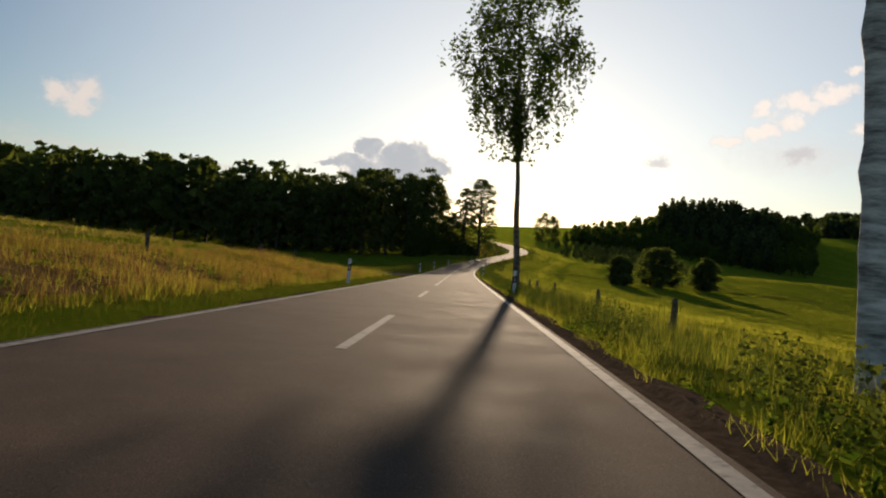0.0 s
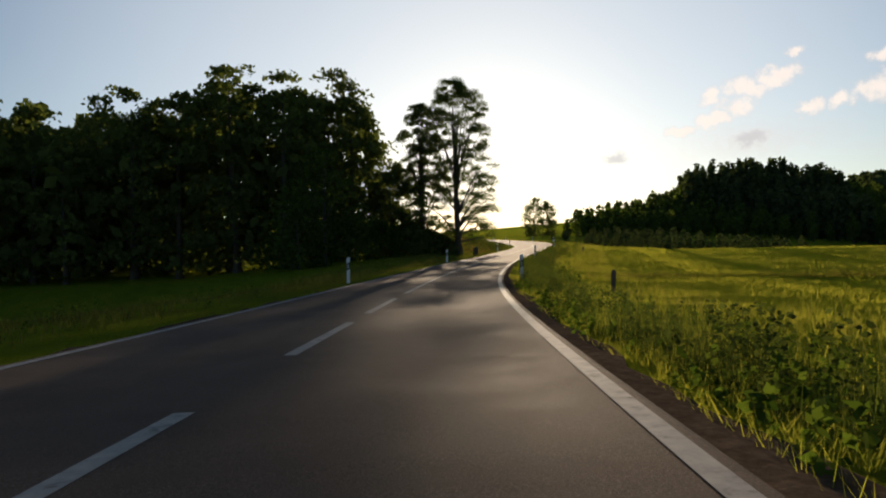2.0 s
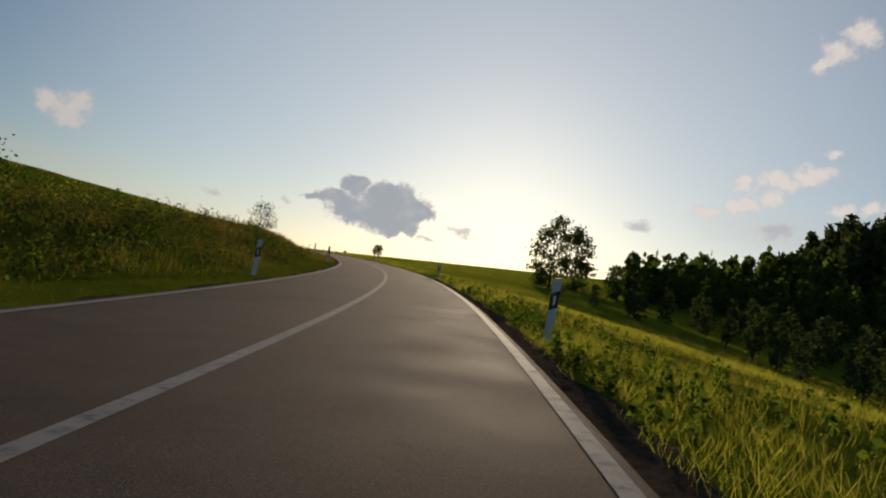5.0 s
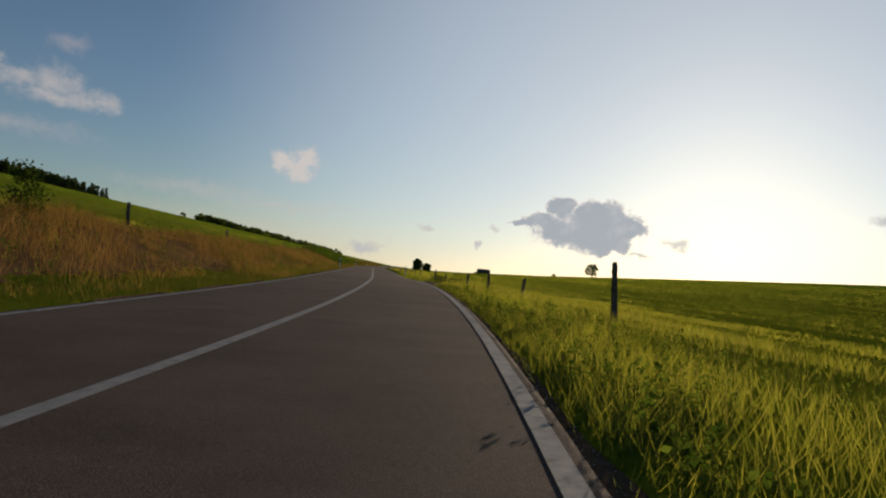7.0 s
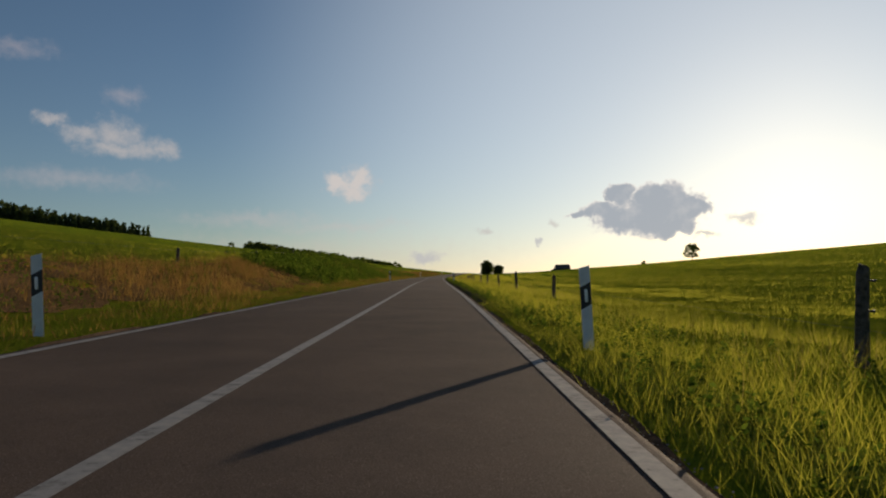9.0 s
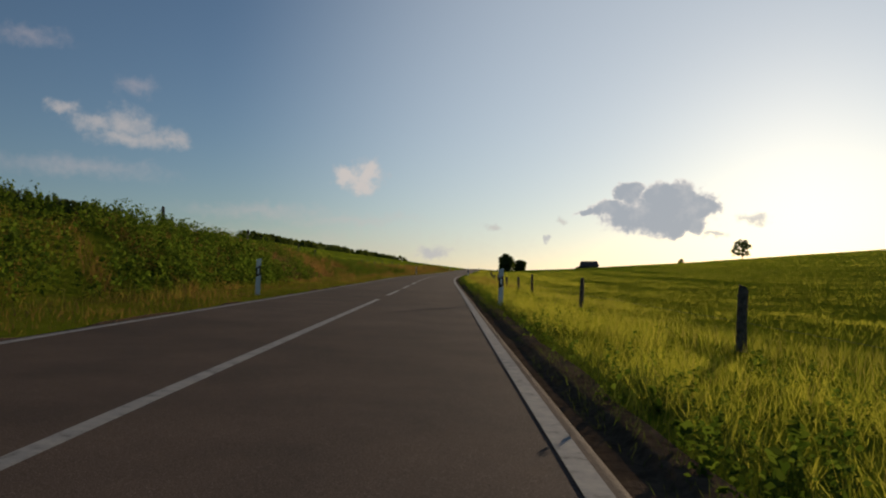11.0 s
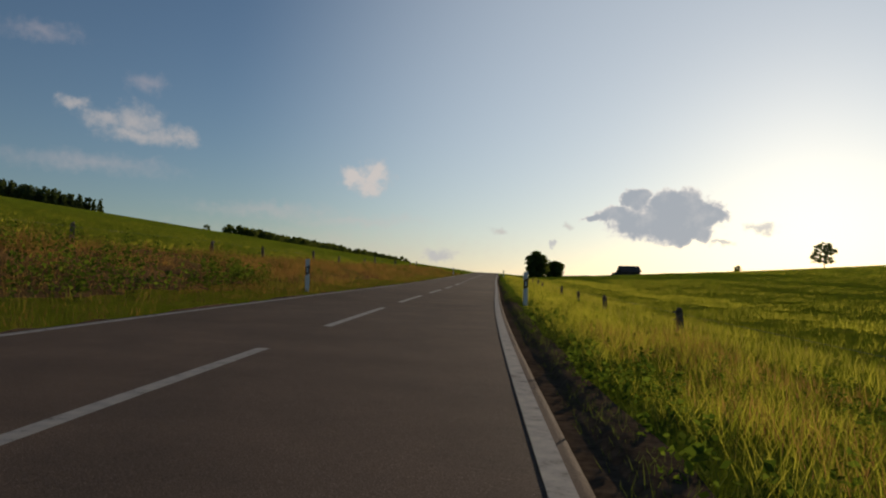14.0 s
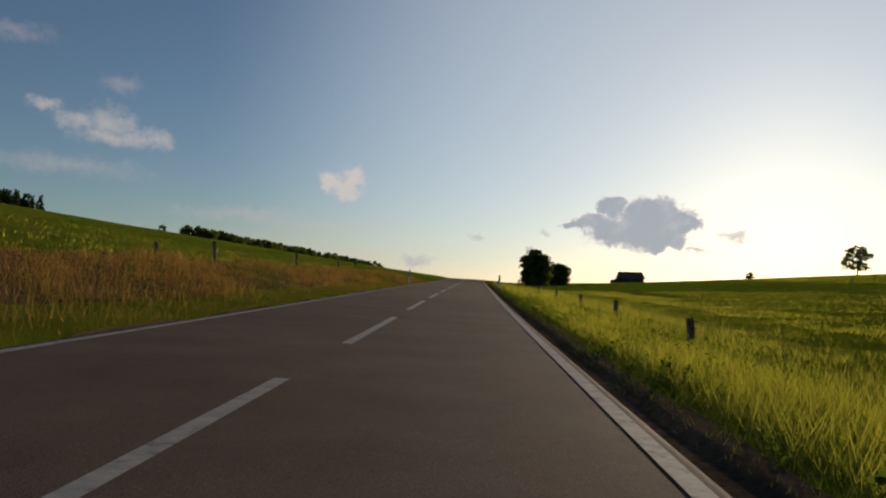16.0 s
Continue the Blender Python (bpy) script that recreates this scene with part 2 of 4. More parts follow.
def soil_material():
    m, n, l, b = material("field_grass", 0.95)
    big = noise_node(n, l, 0.045, 4)
    mid = noise_node(n, l, 0.8, 6)
    fine = noise_node(n, l, 26, 5)
    a = ramp(n, l, mid.outputs[0], (0.3, (0.1, 0.118, 0.016)), (0.55, (0.165, 0.176, 0.026)), (0.75, (0.235, 0.22, 0.045)))
    c = ramp(n, l, big.outputs[0], (0.35, (0.85, 0.95, 0.8)), (0.65, (1.15, 1.1, 0.95)))
    d = ramp(n, l, fine.outputs[0], (0.3, (0.6, 0.6, 0.55)), (0.7, (1.3, 1.3, 1.2)))
    x = mixed(n, l, 1.0, a.outputs[0], c.outputs[0], "MULTIPLY")
    b.inputs["Sheen Weight"].default_value, b.inputs["Sheen Roughness"].default_value = 0.5, 0.5
    b.inputs["Sheen Tint"].default_value = (0.5, 0.7, 0.03, 1)
    b.inputs["Specular IOR Level"].default_value = 0.0
    g = n.new("ShaderNodeVectorMath")
    g.operation = "MULTIPLY"
    g.inputs[1].default_value = (0.32, 0.028, 0.1)
    l.new(n.new("ShaderNodeNewGeometry").outputs["Position"], g.inputs[0])
    rows = noise_node(n, l, 1.6, 3, 0.5, g.outputs[0])
    e = ramp(n, l, rows.outputs[0], (0.42, (0.72, 0.76, 0.8)), (0.5, (1.05, 1.04, 1.0)))
    l.new(mixed(n, l, 1.0, mixed(n, l, 1.0, x, d.outputs[0], "MULTIPLY"), e.outputs[0], "MULTIPLY"), b.inputs["Base Color"])
    mid2 = noise_node(n, l, 5, 8, 0.75)
    bumped(n, l, b, mid2.outputs[0], 1.0, 0.6)
    return m


def leaf_material(name, dark, light, clear=0.45, rough=0.55):
    m, n, l, b = material(name, rough)
    b.inputs["Specular IOR Level"].default_value = 0.0
    g = n.new("ShaderNodeNewGeometry")
    c = ramp(n, l, g.outputs["Random Per Island"], (0.0, dark), (1.0, light))
    big = noise_node(n, l, 0.6, 3)
    v = ramp(n, l, big.outputs[0], (0.3, (0.75, 0.75, 0.75)), (0.7, (1.2, 1.2, 1.1)))
    col = mixed(n, l, 1.0, c.outputs[0], v.outputs[0], "MULTIPLY")
    l.new(col, b.inputs["Base Color"])
    t = n.new("ShaderNodeBsdfTranslucent")
    l.new(mixed(n, l, 1.0, col, (1.5, 1.5, 0.7), "MULTIPLY"), t.inputs["Color"])
    x = n.new("ShaderNodeMixShader")
    x.inputs[0].default_value = clear
    l.new(b.outputs[0], x.inputs[1])
    l.new(t.outputs[0], x.inputs[2])
    l.new(x.outputs[0], n["Material Output"].inputs["Surface"])
    return m


def bark_material(name, dark, light, scale=6.0, bands=1.0):
    m, n, l, b = material(name, 0.9)
    k = n.new("ShaderNodeVectorMath")
    k.operation = "MULTIPLY"
    k.inputs[1].default_value = (1.0, 1.0, bands)
    l.new(n.new("ShaderNodeNewGeometry").outputs["Position"], k.inputs[0])
    a = noise_node(n, l, scale, 8, 0.7, k.outputs[0])
    c = ramp(n, l, a.outputs[0], (0.35, dark), (0.65, light))
    l.new(c.outputs[0], b.inputs["Base Color"])
    bumped(n, l, b, a.outputs[0], 0.8, 0.05)
    return m


ASPHALT, PAINT, FIELD = asphalt_material(), paint_material(), soil_material()
GRASS = leaf_material("grass_blade", (0.12, 0.142, 0.022), (0.35, 0.32, 0.075), 0.72)
LEAF_OAK = leaf_material("broad_leaf", (0.058, 0.078, 0.03), (0.115, 0.14, 0.05), 0.45)
LEAF_BIRCH = leaf_material("birch_leaf", (0.045, 0.072, 0.02), (0.09, 0.125, 0.035), 0.42)
NEEDLE = leaf_material("needle", (0.038, 0.055, 0.03), (0.075, 0.1, 0.05), 0.3)
BARK = bark_material("bark", (0.025, 0.02, 0.015), (0.09, 0.075, 0.06))
WHITE_BARK = bark_material("birch_bark", (0.16, 0.14, 0.12), (0.84, 0.82, 0.77), 2.2, 5.0)
TAN_BARK = bark_material("old_birch_bark", (0.06, 0.045, 0.035), (0.26, 0.2, 0.15), 5.0, 2.0)


# ---- mesh helpers ----
def mesh_object(name, co, faces, mat, parent=None, label="", smooth=False):
    """One mesh from an array of corners and an array of faces, all with as many corners."""
    co, faces = np.asarray(co, dtype=np.float32), np.asarray(faces, dtype=np.int32)
    me = bpy.data.meshes.new(name)
    k = faces.shape[1]
    me.vertices.add(len(co))
    me.vertices.foreach_set("co", co.ravel())
    me.loops.add(faces.size)
    me.loops.foreach_set("vertex_index", faces.ravel())
    me.polygons.add(len(faces))
    me.polygons.foreach_set("loop_start", np.arange(0, faces.size, k, dtype=np.int32))
    if smooth:
        me.polygons.foreach_set("use_smooth", np.ones(len(faces), dtype=bool))
    me.update(calc_edges=True)
    me.materials.append(mat)
    ob = new(name, me)
    ob.parent = parent
    if label:
        tagged(ob, label)
    return ob


def grid_faces(rows, cols):
    a = (np.arange(rows - 1)[:, None] * cols + np.arange(cols - 1)[None, :]).ravel()
    return np.stack([a, a + 1, a + cols + 1, a + cols], 1)


# ---- the road's line: bend, climb and crossfall along its length ----
U = 0.67
BEND = [1.096, 0.782, 0.468, 0.153, -0.04, -0.012, 0.042, -0.078, -0.329, -0.376, -0.352, -0.612, -1.094, -1.787, -2.338, -2.131, -1.422, -0.583, 0.232, 1.13, 1.994, 2.357, 2.253, 1.777, 1.499, 1.499, 1.678, 1.944, 2.208, 2.395, 2.451, 2.331, 1.977, 1.345, 0.771, 0.299, -0.058, -0.075, 0.049, 0.14, 0.104, -0.04, -0.193, -0.211, 0.004, 0.168, -0.074, -0.467, -0.666, -0.752, -0.747, -0.469, 0.003, 0.174, 0.007, -0.19, -0.324]
CLIMB = [-4.091, -4.082, -3.867, -3.436, -2.715, -0.655, 1.802, 2.669, 2.509, 2.409, 2.969, 3.183, 3.069, 2.461, 1.27, 2.081, 2.022, 1.651, 1.683, 1.94, 1.68, 1.702, 2.457, 2.221] + [2.35, 2.4, 2.15, 1.7, 1.0, 0.3]
CROSS = [-0.811, -0.349, -1.042, -1.256, 0.064, -4.183, -6.602, -5.644, -2.696, -1.383, -1.82, 4.627, 3.253, 3.886, 3.9, 3.673, 4.035, 3.386]
S_AXIS = np.arange(-1340, 5000) * U
bend = np.interp(S_AXIS, (-20 + 12 * np.arange(len(BEND))) * U, BEND, left=0.0, right=0.0) / 10
turn = np.concatenate([[0.0], np.cumsum((bend[1:] + bend[:-1]) / 2)])
turn = np.radians(turn - np.interp(0.0, S_AXIS, turn) + -23.9000)
rise = np.interp(S_AXIS, (-20 + 30 * np.arange(len(CLIMB))) * U, CLIMB) / 100
rise = np.where(S_AXIS < -40, -0.01, rise)
cross = np.interp(S_AXIS, (-20 + 40 * np.arange(len(CROSS))) * U, CROSS) / 100


def summed(v):
    w = np.concatenate([[0.0], np.cumsum(v[:-1]) * U])
    return w - np.interp(0.0, S_AXIS, w)


AX, AY, AZ = summed(-np.sin(turn)), summed(np.cos(turn)), summed(rise)
FAR_TURN = radians(-14.0)


def plan(s, l):
    """Places in plan at s metres along the road and l metres to its right."""
    t = np.interp(s, S_AXIS, turn)
    near = np.clip(l, -25, 25)
    far = l - near
    x = np.interp(s, S_AXIS, AX) + near * np.cos(t) + far * math.cos(FAR_TURN)
    y = np.interp(s, S_AXIS, AY) + near * np.sin(t) + far * math.sin(FAR_TURN)
    return x, y


def road_z(s, l):
    return np.interp(s, S_AXIS, AZ) - l * np.interp(s, S_AXIS, cross)


EDGE_R, EDGE_L = 1.9067, -1.9763
L_KNOTS = np.array([2.2, 4.0, 6.0, 8.0, 12.0, 25.0, 60.0, 150.0, 400.0, 1200.0])
LEFT_S = np.array([0.0, 25.0, 36.0, 45.0, 100.0, 135.0, 165.0, 185.0, 215.0, 240.0, 280.0, 310.0, 345.0, 366.0, 378.0, 410.0, 450.0])
LEFT_H = np.array([[-0.02, 0.0, 0.25, 0.5, 0.8, 1.4, 1.9, 2, 3, 8], [-0.02, 0.0, 0.3, 0.58, 1.05, 1.95, 2.5, 2, 3, 8], [-0.02, 0.0, 0.3, 0.52, 0.95, 1.7, 2.1, 1, 2, 8],
                   [-0.02, -0.05, 0.0, 0.1, 0.2, 0.6, 0.8, -0.5, 0, 8], [-0.02, -0.08, -0.3, -0.55, -1.0, -1.9, -2.5, -3, -2, 8], [-0.02, 0.0, 0.1, 0.2, 0.1, -0.8, -1.6, -2, 0, 8],
                   [-0.02, 0.0, 0.45, 0.75, 0.8, 0.6, 0.4, 0, 1, 15], [-0.02, 0.0, 0.5, 0.75, 0.8, 0.85, 1.0, 1.0, 3, 25], [-0.02, 0.05, 0.7, 1.1, 1.35, 2.1, 3.8, 6, 12, 50],
                   [-0.02, 0.05, 0.78, 1.25, 1.8, 4.0, 8.6, 15, 24, 40], [-0.02, 0.05, 0.6, 1.0, 1.6, 3.8, 8.8, 20, 34, 55],
                   [-0.02, 0.05, 0.6, 1.05, 1.55, 3.6, 8.8, 22, 48, 75], [-0.02, 0.1, 1.1, 1.95, 2.3, 3.8, 8.8, 22, 60, 110], [-0.02, 0.1, 1.0, 1.75, 2.1, 3.7, 8.8, 22, 60, 110],
                   [-0.02, 0.08, 0.65, 1.1, 1.7, 3.6, 8.8, 22, 60, 110], [-0.02, 0.05, 0.5, 0.95, 1.5, 3.4, 8.6, 22, 60, 110], [-0.02, 0.05, 0.4, 0.7, 1.3, 3.2, 8.4, 22, 60, 110]])
SETTLE = np.array([1, 1, 1, 1, 1, 1, 1, 0.95, 0.86, 0.76, 0.68, 0.7, 0.9, 1.0, 1.0, 0.98, 0.98])
LEFT_H[:, 5:] *= SETTLE[:, None]
LEFT_H[:, 4] *= (1 + SETTLE) / 2
RIGHT_S = np.array([0.0, 45.0, 90.0, 130.0, 150.0, 168.0, 205.0, 240.0, 270.0, 310.0])
RIGHT_H = np.array([[-0.02, -0.12, -0.25, -0.4, -0.7, -1.5, -3.5, -6, -8, 20], [-0.05, -0.28, -0.4, -0.5, -0.9, -1.9, -4, -5.5, -5, 20],
                    [-0.08, -0.36, -0.42, -0.46, -0.6, -1.2, -3.2, -5, -3, 20], [-0.08, -0.45, -0.6, -0.55, -0.5, -0.45, -1.2, -3.5, 0, 30], [-0.08, -0.4, -0.55, -0.6, -0.7, -0.9, -1.8, -4, 0, 30],
                    [-0.06, -0.3, -0.5, -0.8, -1.5, -3.0, -6, -6, 0, 30], [-0.02, -0.15, -0.3, -0.5, -1.0, -2.4, -5, -5, 0, 25],
                    [-0.02, -0.1, -0.25, -0.35, -0.5, -0.7, -1.9, -2, 4, 18], [-0.02, -0.1, -0.2, -0.3, -0.35, -0.3, 0.2, 3.0, 12, 22],
                    [-0.02, -0.1, -0.3, -0.4, -0.46, -0.2, 1.25, 6.6, 20, 35]])


def side_height(s, a, knots_s, table):
    """Height over the road's line at s, a metres out."""
    out = np.zeros(np.broadcast(s, a).shape)
    cols = [np.interp(s, knots_s, table[:, j]) for j in range(table.shape[1])]
    for j in range(len(L_KNOTS) - 1):
        k = np.clip((a - L_KNOTS[j]) / (L_KNOTS[j + 1] - L_KNOTS[j]), 0, 1)
        out = np.where(a >= L_KNOTS[j], cols[j] * (1 - k) + cols[j + 1] * k, out)
    return np.where(a < L_KNOTS[0], -0.06, out)


def lumps(x, y, a):
    z = 0.0
    for hx, hy, hh, hr in ((208.0, 238.0, 8.0, 18.0), (236.0, 232.0, 4.0, 24.0), (490.0, 240.0, 12.0, 75.0)):
        z = z + hh * np.exp(-((x - hx) ** 2 + (y - hy) ** 2) / (2 * hr * hr))
    return z * np.clip((a - 30) / 40, 0, 1)


def ground_z(s, l):
    s, l = np.asarray(s, float), np.asarray(l, float)
    a = np.abs(l)
    h = np.where(l < 0, side_height(s, a, LEFT_S, LEFT_H), side_height(s, a, RIGHT_S, RIGHT_H))
    fade = np.clip((14 - a) / 10, 0, 1)
    x, y = plan(s, l)
    ripple = 0.05 * np.sin(x * 1.3 + 2 * np.sin(y * 0.7)) * np.sin(y * 1.1 + 1.7 * np.sin(x * 0.5)) * np.clip((a - 2.6) / 3, 0, 1)
    return np.interp(s, S_AXIS, AZ) - np.clip(l, -6, 6) * np.interp(s, S_AXIS, cross) * fade + h + lumps(x, y, a) + ripple


# ---- ground: one sheet out to the horizon ----
def spread(a, b, n, power=2.0):
    return a + (b - a) * np.linspace(0, 1, n) ** power


g_s = np.concatenate([-spread(40, 880, 22)[::-1], np.arange(-38, 480, 1.5), spread(482, 3300, 60)])
half = np.concatenate([np.array([1.2, 2.0, 2.3, 2.6, 3.0]), np.arange(3.5, 12, 0.7), spread(12.5, 60, 26, 1.4), spread(64, 2600, 40)])
g_l = np.concatenate([-half[::-1], half])
gs, gl = np.meshgrid(g_s, g_l, indexing="ij")
gx, gy = plan(gs, gl)
gz = ground_z(gs, gl)
ground_co = np.stack([gx, gy, gz], -1).reshape(-1, 3)
ground_quads = grid_faces(len(g_s), len(g_l))[:, ::-1]
ground = mesh_object("ground", ground_co, ground_quads, FIELD, smooth=True)
tagged(ground, "rolling green meadow with rough verges and mown field", "ground", kind="structure")
ground_tree = BVHTree.FromPolygons([tuple(c) for c in ground_co], [tuple(q) for q in ground_quads])


def height_at(x, y):
    hit = ground_tree.ray_cast(Vector((x, y, 900.0)), Vector((0, 0, -1)))
    return hit[0].z if hit[0] else 0.0


# ---- road ----
def strip(name, s_list, offsets, lift, mat, thick=0.0, parent=None):
    """A band along the road with cross-section offsets and heights."""
    s, l = np.meshgrid(s_list, np.asarray(offsets, float), indexing="ij")
    x, y = plan(s, l)
    z = road_z(s, l) + np.asarray(lift, float)[None, :]
    return mesh_object(name, np.stack([x, y, z], -1).reshape(-1, 3), grid_faces(len(s_list), len(offsets))[:, ::-1], mat, parent)


road_s = np.concatenate([np.arange(-40, 480, 1.0), spread(481, 1500, 60)])
road = strip("road", road_s, [-2.13, -2.11, -2.06, -1.1, 0, 1.1, 1.98, 2.01, 2.03], [-0.12, 0, 0, 0.004, 0.006, 0.004, 0, 0, -0.12], ASPHALT)
tagged(road, "narrow grey-brown asphalt country road with white lines", "road", kind="structure")
LINE_W = 0.048
for e, nm in ((EDGE_R, "edge_line"), (EDGE_L, "edge_line")):
    tagged(strip(nm, road_s, [e - LINE_W, e + LINE_W], [0.007, 0.007], PAINT), "worn white painted line along the road's edge", "road marking", kind="structure")


def dash(a, b):
    return tagged(strip("centre_line", np.linspace(a, b, max(2, int((b - a) / 1.0) + 1)), [-LINE_W, LINE_W], [0.009, 0.009], PAINT),
                  "worn white painted line on the road's centre", "road marking", kind="structure")


P_DASH, D_DASH, D_LATE, D_EARLY = 6.3212, 4.1221, 35.2494, -29.9265
for a in (-34.8, -24.8, -14.8, -4.8, 5.4, 15.3, 25.3):
    dash(a, a + 3.9)
for k in range(4, 40):
    a = D_LATE + D_EARLY + P_DASH * k
    if a + D_DASH < 81:
        dash(a, a + D_DASH)
dash(80.9, 83.6)
dash(84.9, 88.2)
dash(89.8, 263.8)
dash(264.8, 342.7)
for k in range(0, 130):
    a = D_LATE + P_DASH * k
    if 344.0 < a < 800:
        dash(a, a + D_DASH)


# ---- trees ----
def leaf_quads(centres, size, rng, flat=0.0):
    """Small quads of random turn round the centres."""
    n = len(centres)
    a = rng.normal(size=(n, 3))
    a[:, 2] *= 1 - flat
    a /= np.linalg.norm(a, axis=1)[:, None]
    b = np.cross(a, rng.normal(size=(n, 3)))
    b /= np.linalg.norm(b, axis=1)[:, None]
    k = size * rng.uniform(0.6, 1.3, (n, 1))
    a, b = a * k, b * k * 0.7
    co = np.stack([centres - a, centres - b * 0.9, centres + a, centres + b], 1).reshape(-1, 3)
    return co, np.arange(4 * n).reshape(-1, 4)


def tube(points, radii, sides=7, upright=False):
    """Rings along a bent line, as corners and quads."""
    co, fa = [], []
    for i, (p, r) in enumerate(zip(points, radii)):
        d = Vector(points[min(i + 1, len(points) - 1)]) - Vector(points[max(i - 1, 0)])
        q = Quaternion((1, 0, 0, 0)) if upright else d.to_track_quat("Z", "Y")
        for k in range(sides):
            w = 2 * math.pi * k / sides
            co.append(Vector(p) + q @ Vector((math.cos(w) * r, math.sin(w) * r, 0)))
        if i:
            o = i * sides
            fa += [(o - sides + k, o - sides + (k + 1) % sides, o + (k + 1) % sides, o + k) for k in range(sides)]
    return np.array([tuple(c) for c in co]), np.array(fa)


def join(parts):
    co, fa, o = [], [], 0
    for c, f in parts:
        co.append(c)
        fa.append(np.asarray(f) + o)
        o += len(c)
    return np.concatenate(co), np.concatenate(fa)


def tree_shape(kind, height, width, seed, leaves, size, limbs=True):
    """Corners and quads of a tree's wood and of its leaves, base at the origin."""
    rng = np.random.default_rng(seed)
    wood = []
    lean = rng.normal(size=2) * 0.02 * height
    trunk_r = (0.0096 if kind == "birch" else 0.016) * height + (0.02 if height > 3 else -0.015)
    top = height * (0.95 if kind == "conifer" else 0.8)
    zs = np.linspace(-0.3, top, 9)
    line = [(lean[0] * (z / height) ** 2 + rng.normal() * 0.02 * trunk_r, lean[1] * (z / height) ** 2, z) for z in zs]
    knots = [1.0] * len(zs)
    if kind == "birch":
        zs = np.linspace(-0.3, top, 46)
        line = [(lean[0] * (z / height) ** 2 + 0.12 * trunk_r * math.sin(2.1 * z + seed), lean[1] * (z / height) ** 2 + 0.02 * z, z) for z in zs]
        knots = [1 + min(0.34, max(0.0, rng.normal() - 0.8) * 0.5) for z in zs]
    if not limbs:
        zs, line = zs[::4], line[::4]
    wood.append(tube(line, [knots[i] * trunk_r * (1 + 0.45 * math.exp(-max(z, 0) / (0.03 * height))) * (1 - 0.86 * max(z, 0) / top) for i, z in enumerate(zs)], 7 if limbs else 4, True))
    centres = []
    if kind == "conifer":
        lo = 0.1 * height
        for z in np.arange(lo, height * 0.98, height / 26):
            r = width * (1 - (z - lo) / (height - lo)) ** 0.85 * rng.uniform(0.75, 1.1)
            for w in np.arange(0, 6.28, 6.28 / max(4, int(9 * (r / width + 0.3)))) + rng.uniform(0, 1):
                rr = r * rng.uniform(0.8, 1.15)
                k = np.linspace(0.15, 1, 4)
                centres.append(np.stack([np.cos(w) * rr * k, np.sin(w) * rr * k, z - 0.28 * rr * k + rng.normal(size=4) * 0.1], 1))
        centres = np.concatenate(centres)
        centres = centres[rng.integers(0, len(centres), leaves)] + rng.normal(size=(leaves, 3)) * size * 0.5
    else:
        lo = {"oak": 0.22, "wood": 0.04, "birch": 0.44, "bush": 0.05, "lone": 0.13}[kind]
        n_cl = {"oak": 90, "wood": 70, "birch": 75, "bush": 40, "lone": 70}[kind]
        cl = []
        while len(cl) < n_cl:
            v = rng.uniform(-1, 1, 3)
            q = np.linalg.norm(v)
            if kind in ("bush", "wood"):
                q = math.hypot(v[0], v[1])
            if q > 1 or q < 0.35 and rng.random() < 0.7:
                continue
            u = (v[2] + 1) / 2
            if kind in ("bush", "wood"):
                q = max(math.hypot(v[0], v[1]), 0.001)
                grow = math.sqrt(max(0.02, 1 - u ** 2.6)) * rng.uniform(0.55, 1.0) / q
                v = v * (grow, grow, 1)
            wide = {"oak": (0.62 + 0.55 * math.sin(math.pi * min(u * 1.05, 1))), "wood": 0.8 + 0.25 * math.sin(math.pi * u), "bush": 1.0,
                    "birch": 0.55 + 0.6 * math.sin(math.pi * u) ** 0.8, "lone": 0.6 + 0.55 * math.sin(math.pi * min(1, u * 1.1))}[kind]
            cl.append((v[0] * width * wide, v[1] * width * wide, height * (lo + (1 - lo) * u)))
        cl = np.array(cl)
        for c in cl[:: {"oak": 3, "wood": 6, "birch": 3, "bush": 5, "lone": 3}[kind]] if limbs else ():
            base = 0.45 * c[2] + 0.1 * height * rng.uniform(0, 1)
            base = min(max(base, 0.4 * height) if kind == "birch" else base, top * 0.95)
            wood.append(tube([(0, 0, base), tuple(c * (0.45, 0.45, 0) + (0, 0, base + (c[2] - base) * 0.6)), tuple(c)],
                             [trunk_r * (0.22 if kind == "birch" else 0.42) * (1 - 0.6 * base / height), trunk_r * (0.1 if kind == "birch" else 0.22), trunk_r * 0.05], 5))
        pick = cl[rng.integers(0, len(cl), leaves)]
        spread_r = {"oak": 0.16, "wood": 0.2, "birch": 0.13, "bush": 0.25, "lone": 0.13}[kind] * width
        off = rng.normal(size=(leaves, 3)) * spread_r * (1, 1, 0.75)
        if kind == "birch":
            strand = rng.integers(0, 620, leaves)
            spot = cl[rng.integers(0, len(cl), 620)] + rng.normal(size=(620, 3)) * 0.14 * width
            fall = rng.uniform(0.05, 0.14, 620)[strand] * height * rng.uniform(0, 1, leaves) ** 0.8
            hang = spot[strand] + rng.normal(size=(leaves, 3)) * 0.06 - np.stack([np.zeros(leaves), np.zeros(leaves), fall], 1)
            loose = rng.random(leaves) < 0.45
            off = np.where(loose[:, None], off, hang - pick)
        centres = pick + off
        centres[:, 2] = np.maximum(centres[:, 2], 0.06 * height if kind == "bush" else lo * height * (0.9 if kind == "birch" else 0.75))
    return join(wood), leaf_quads(centres, size, rng)


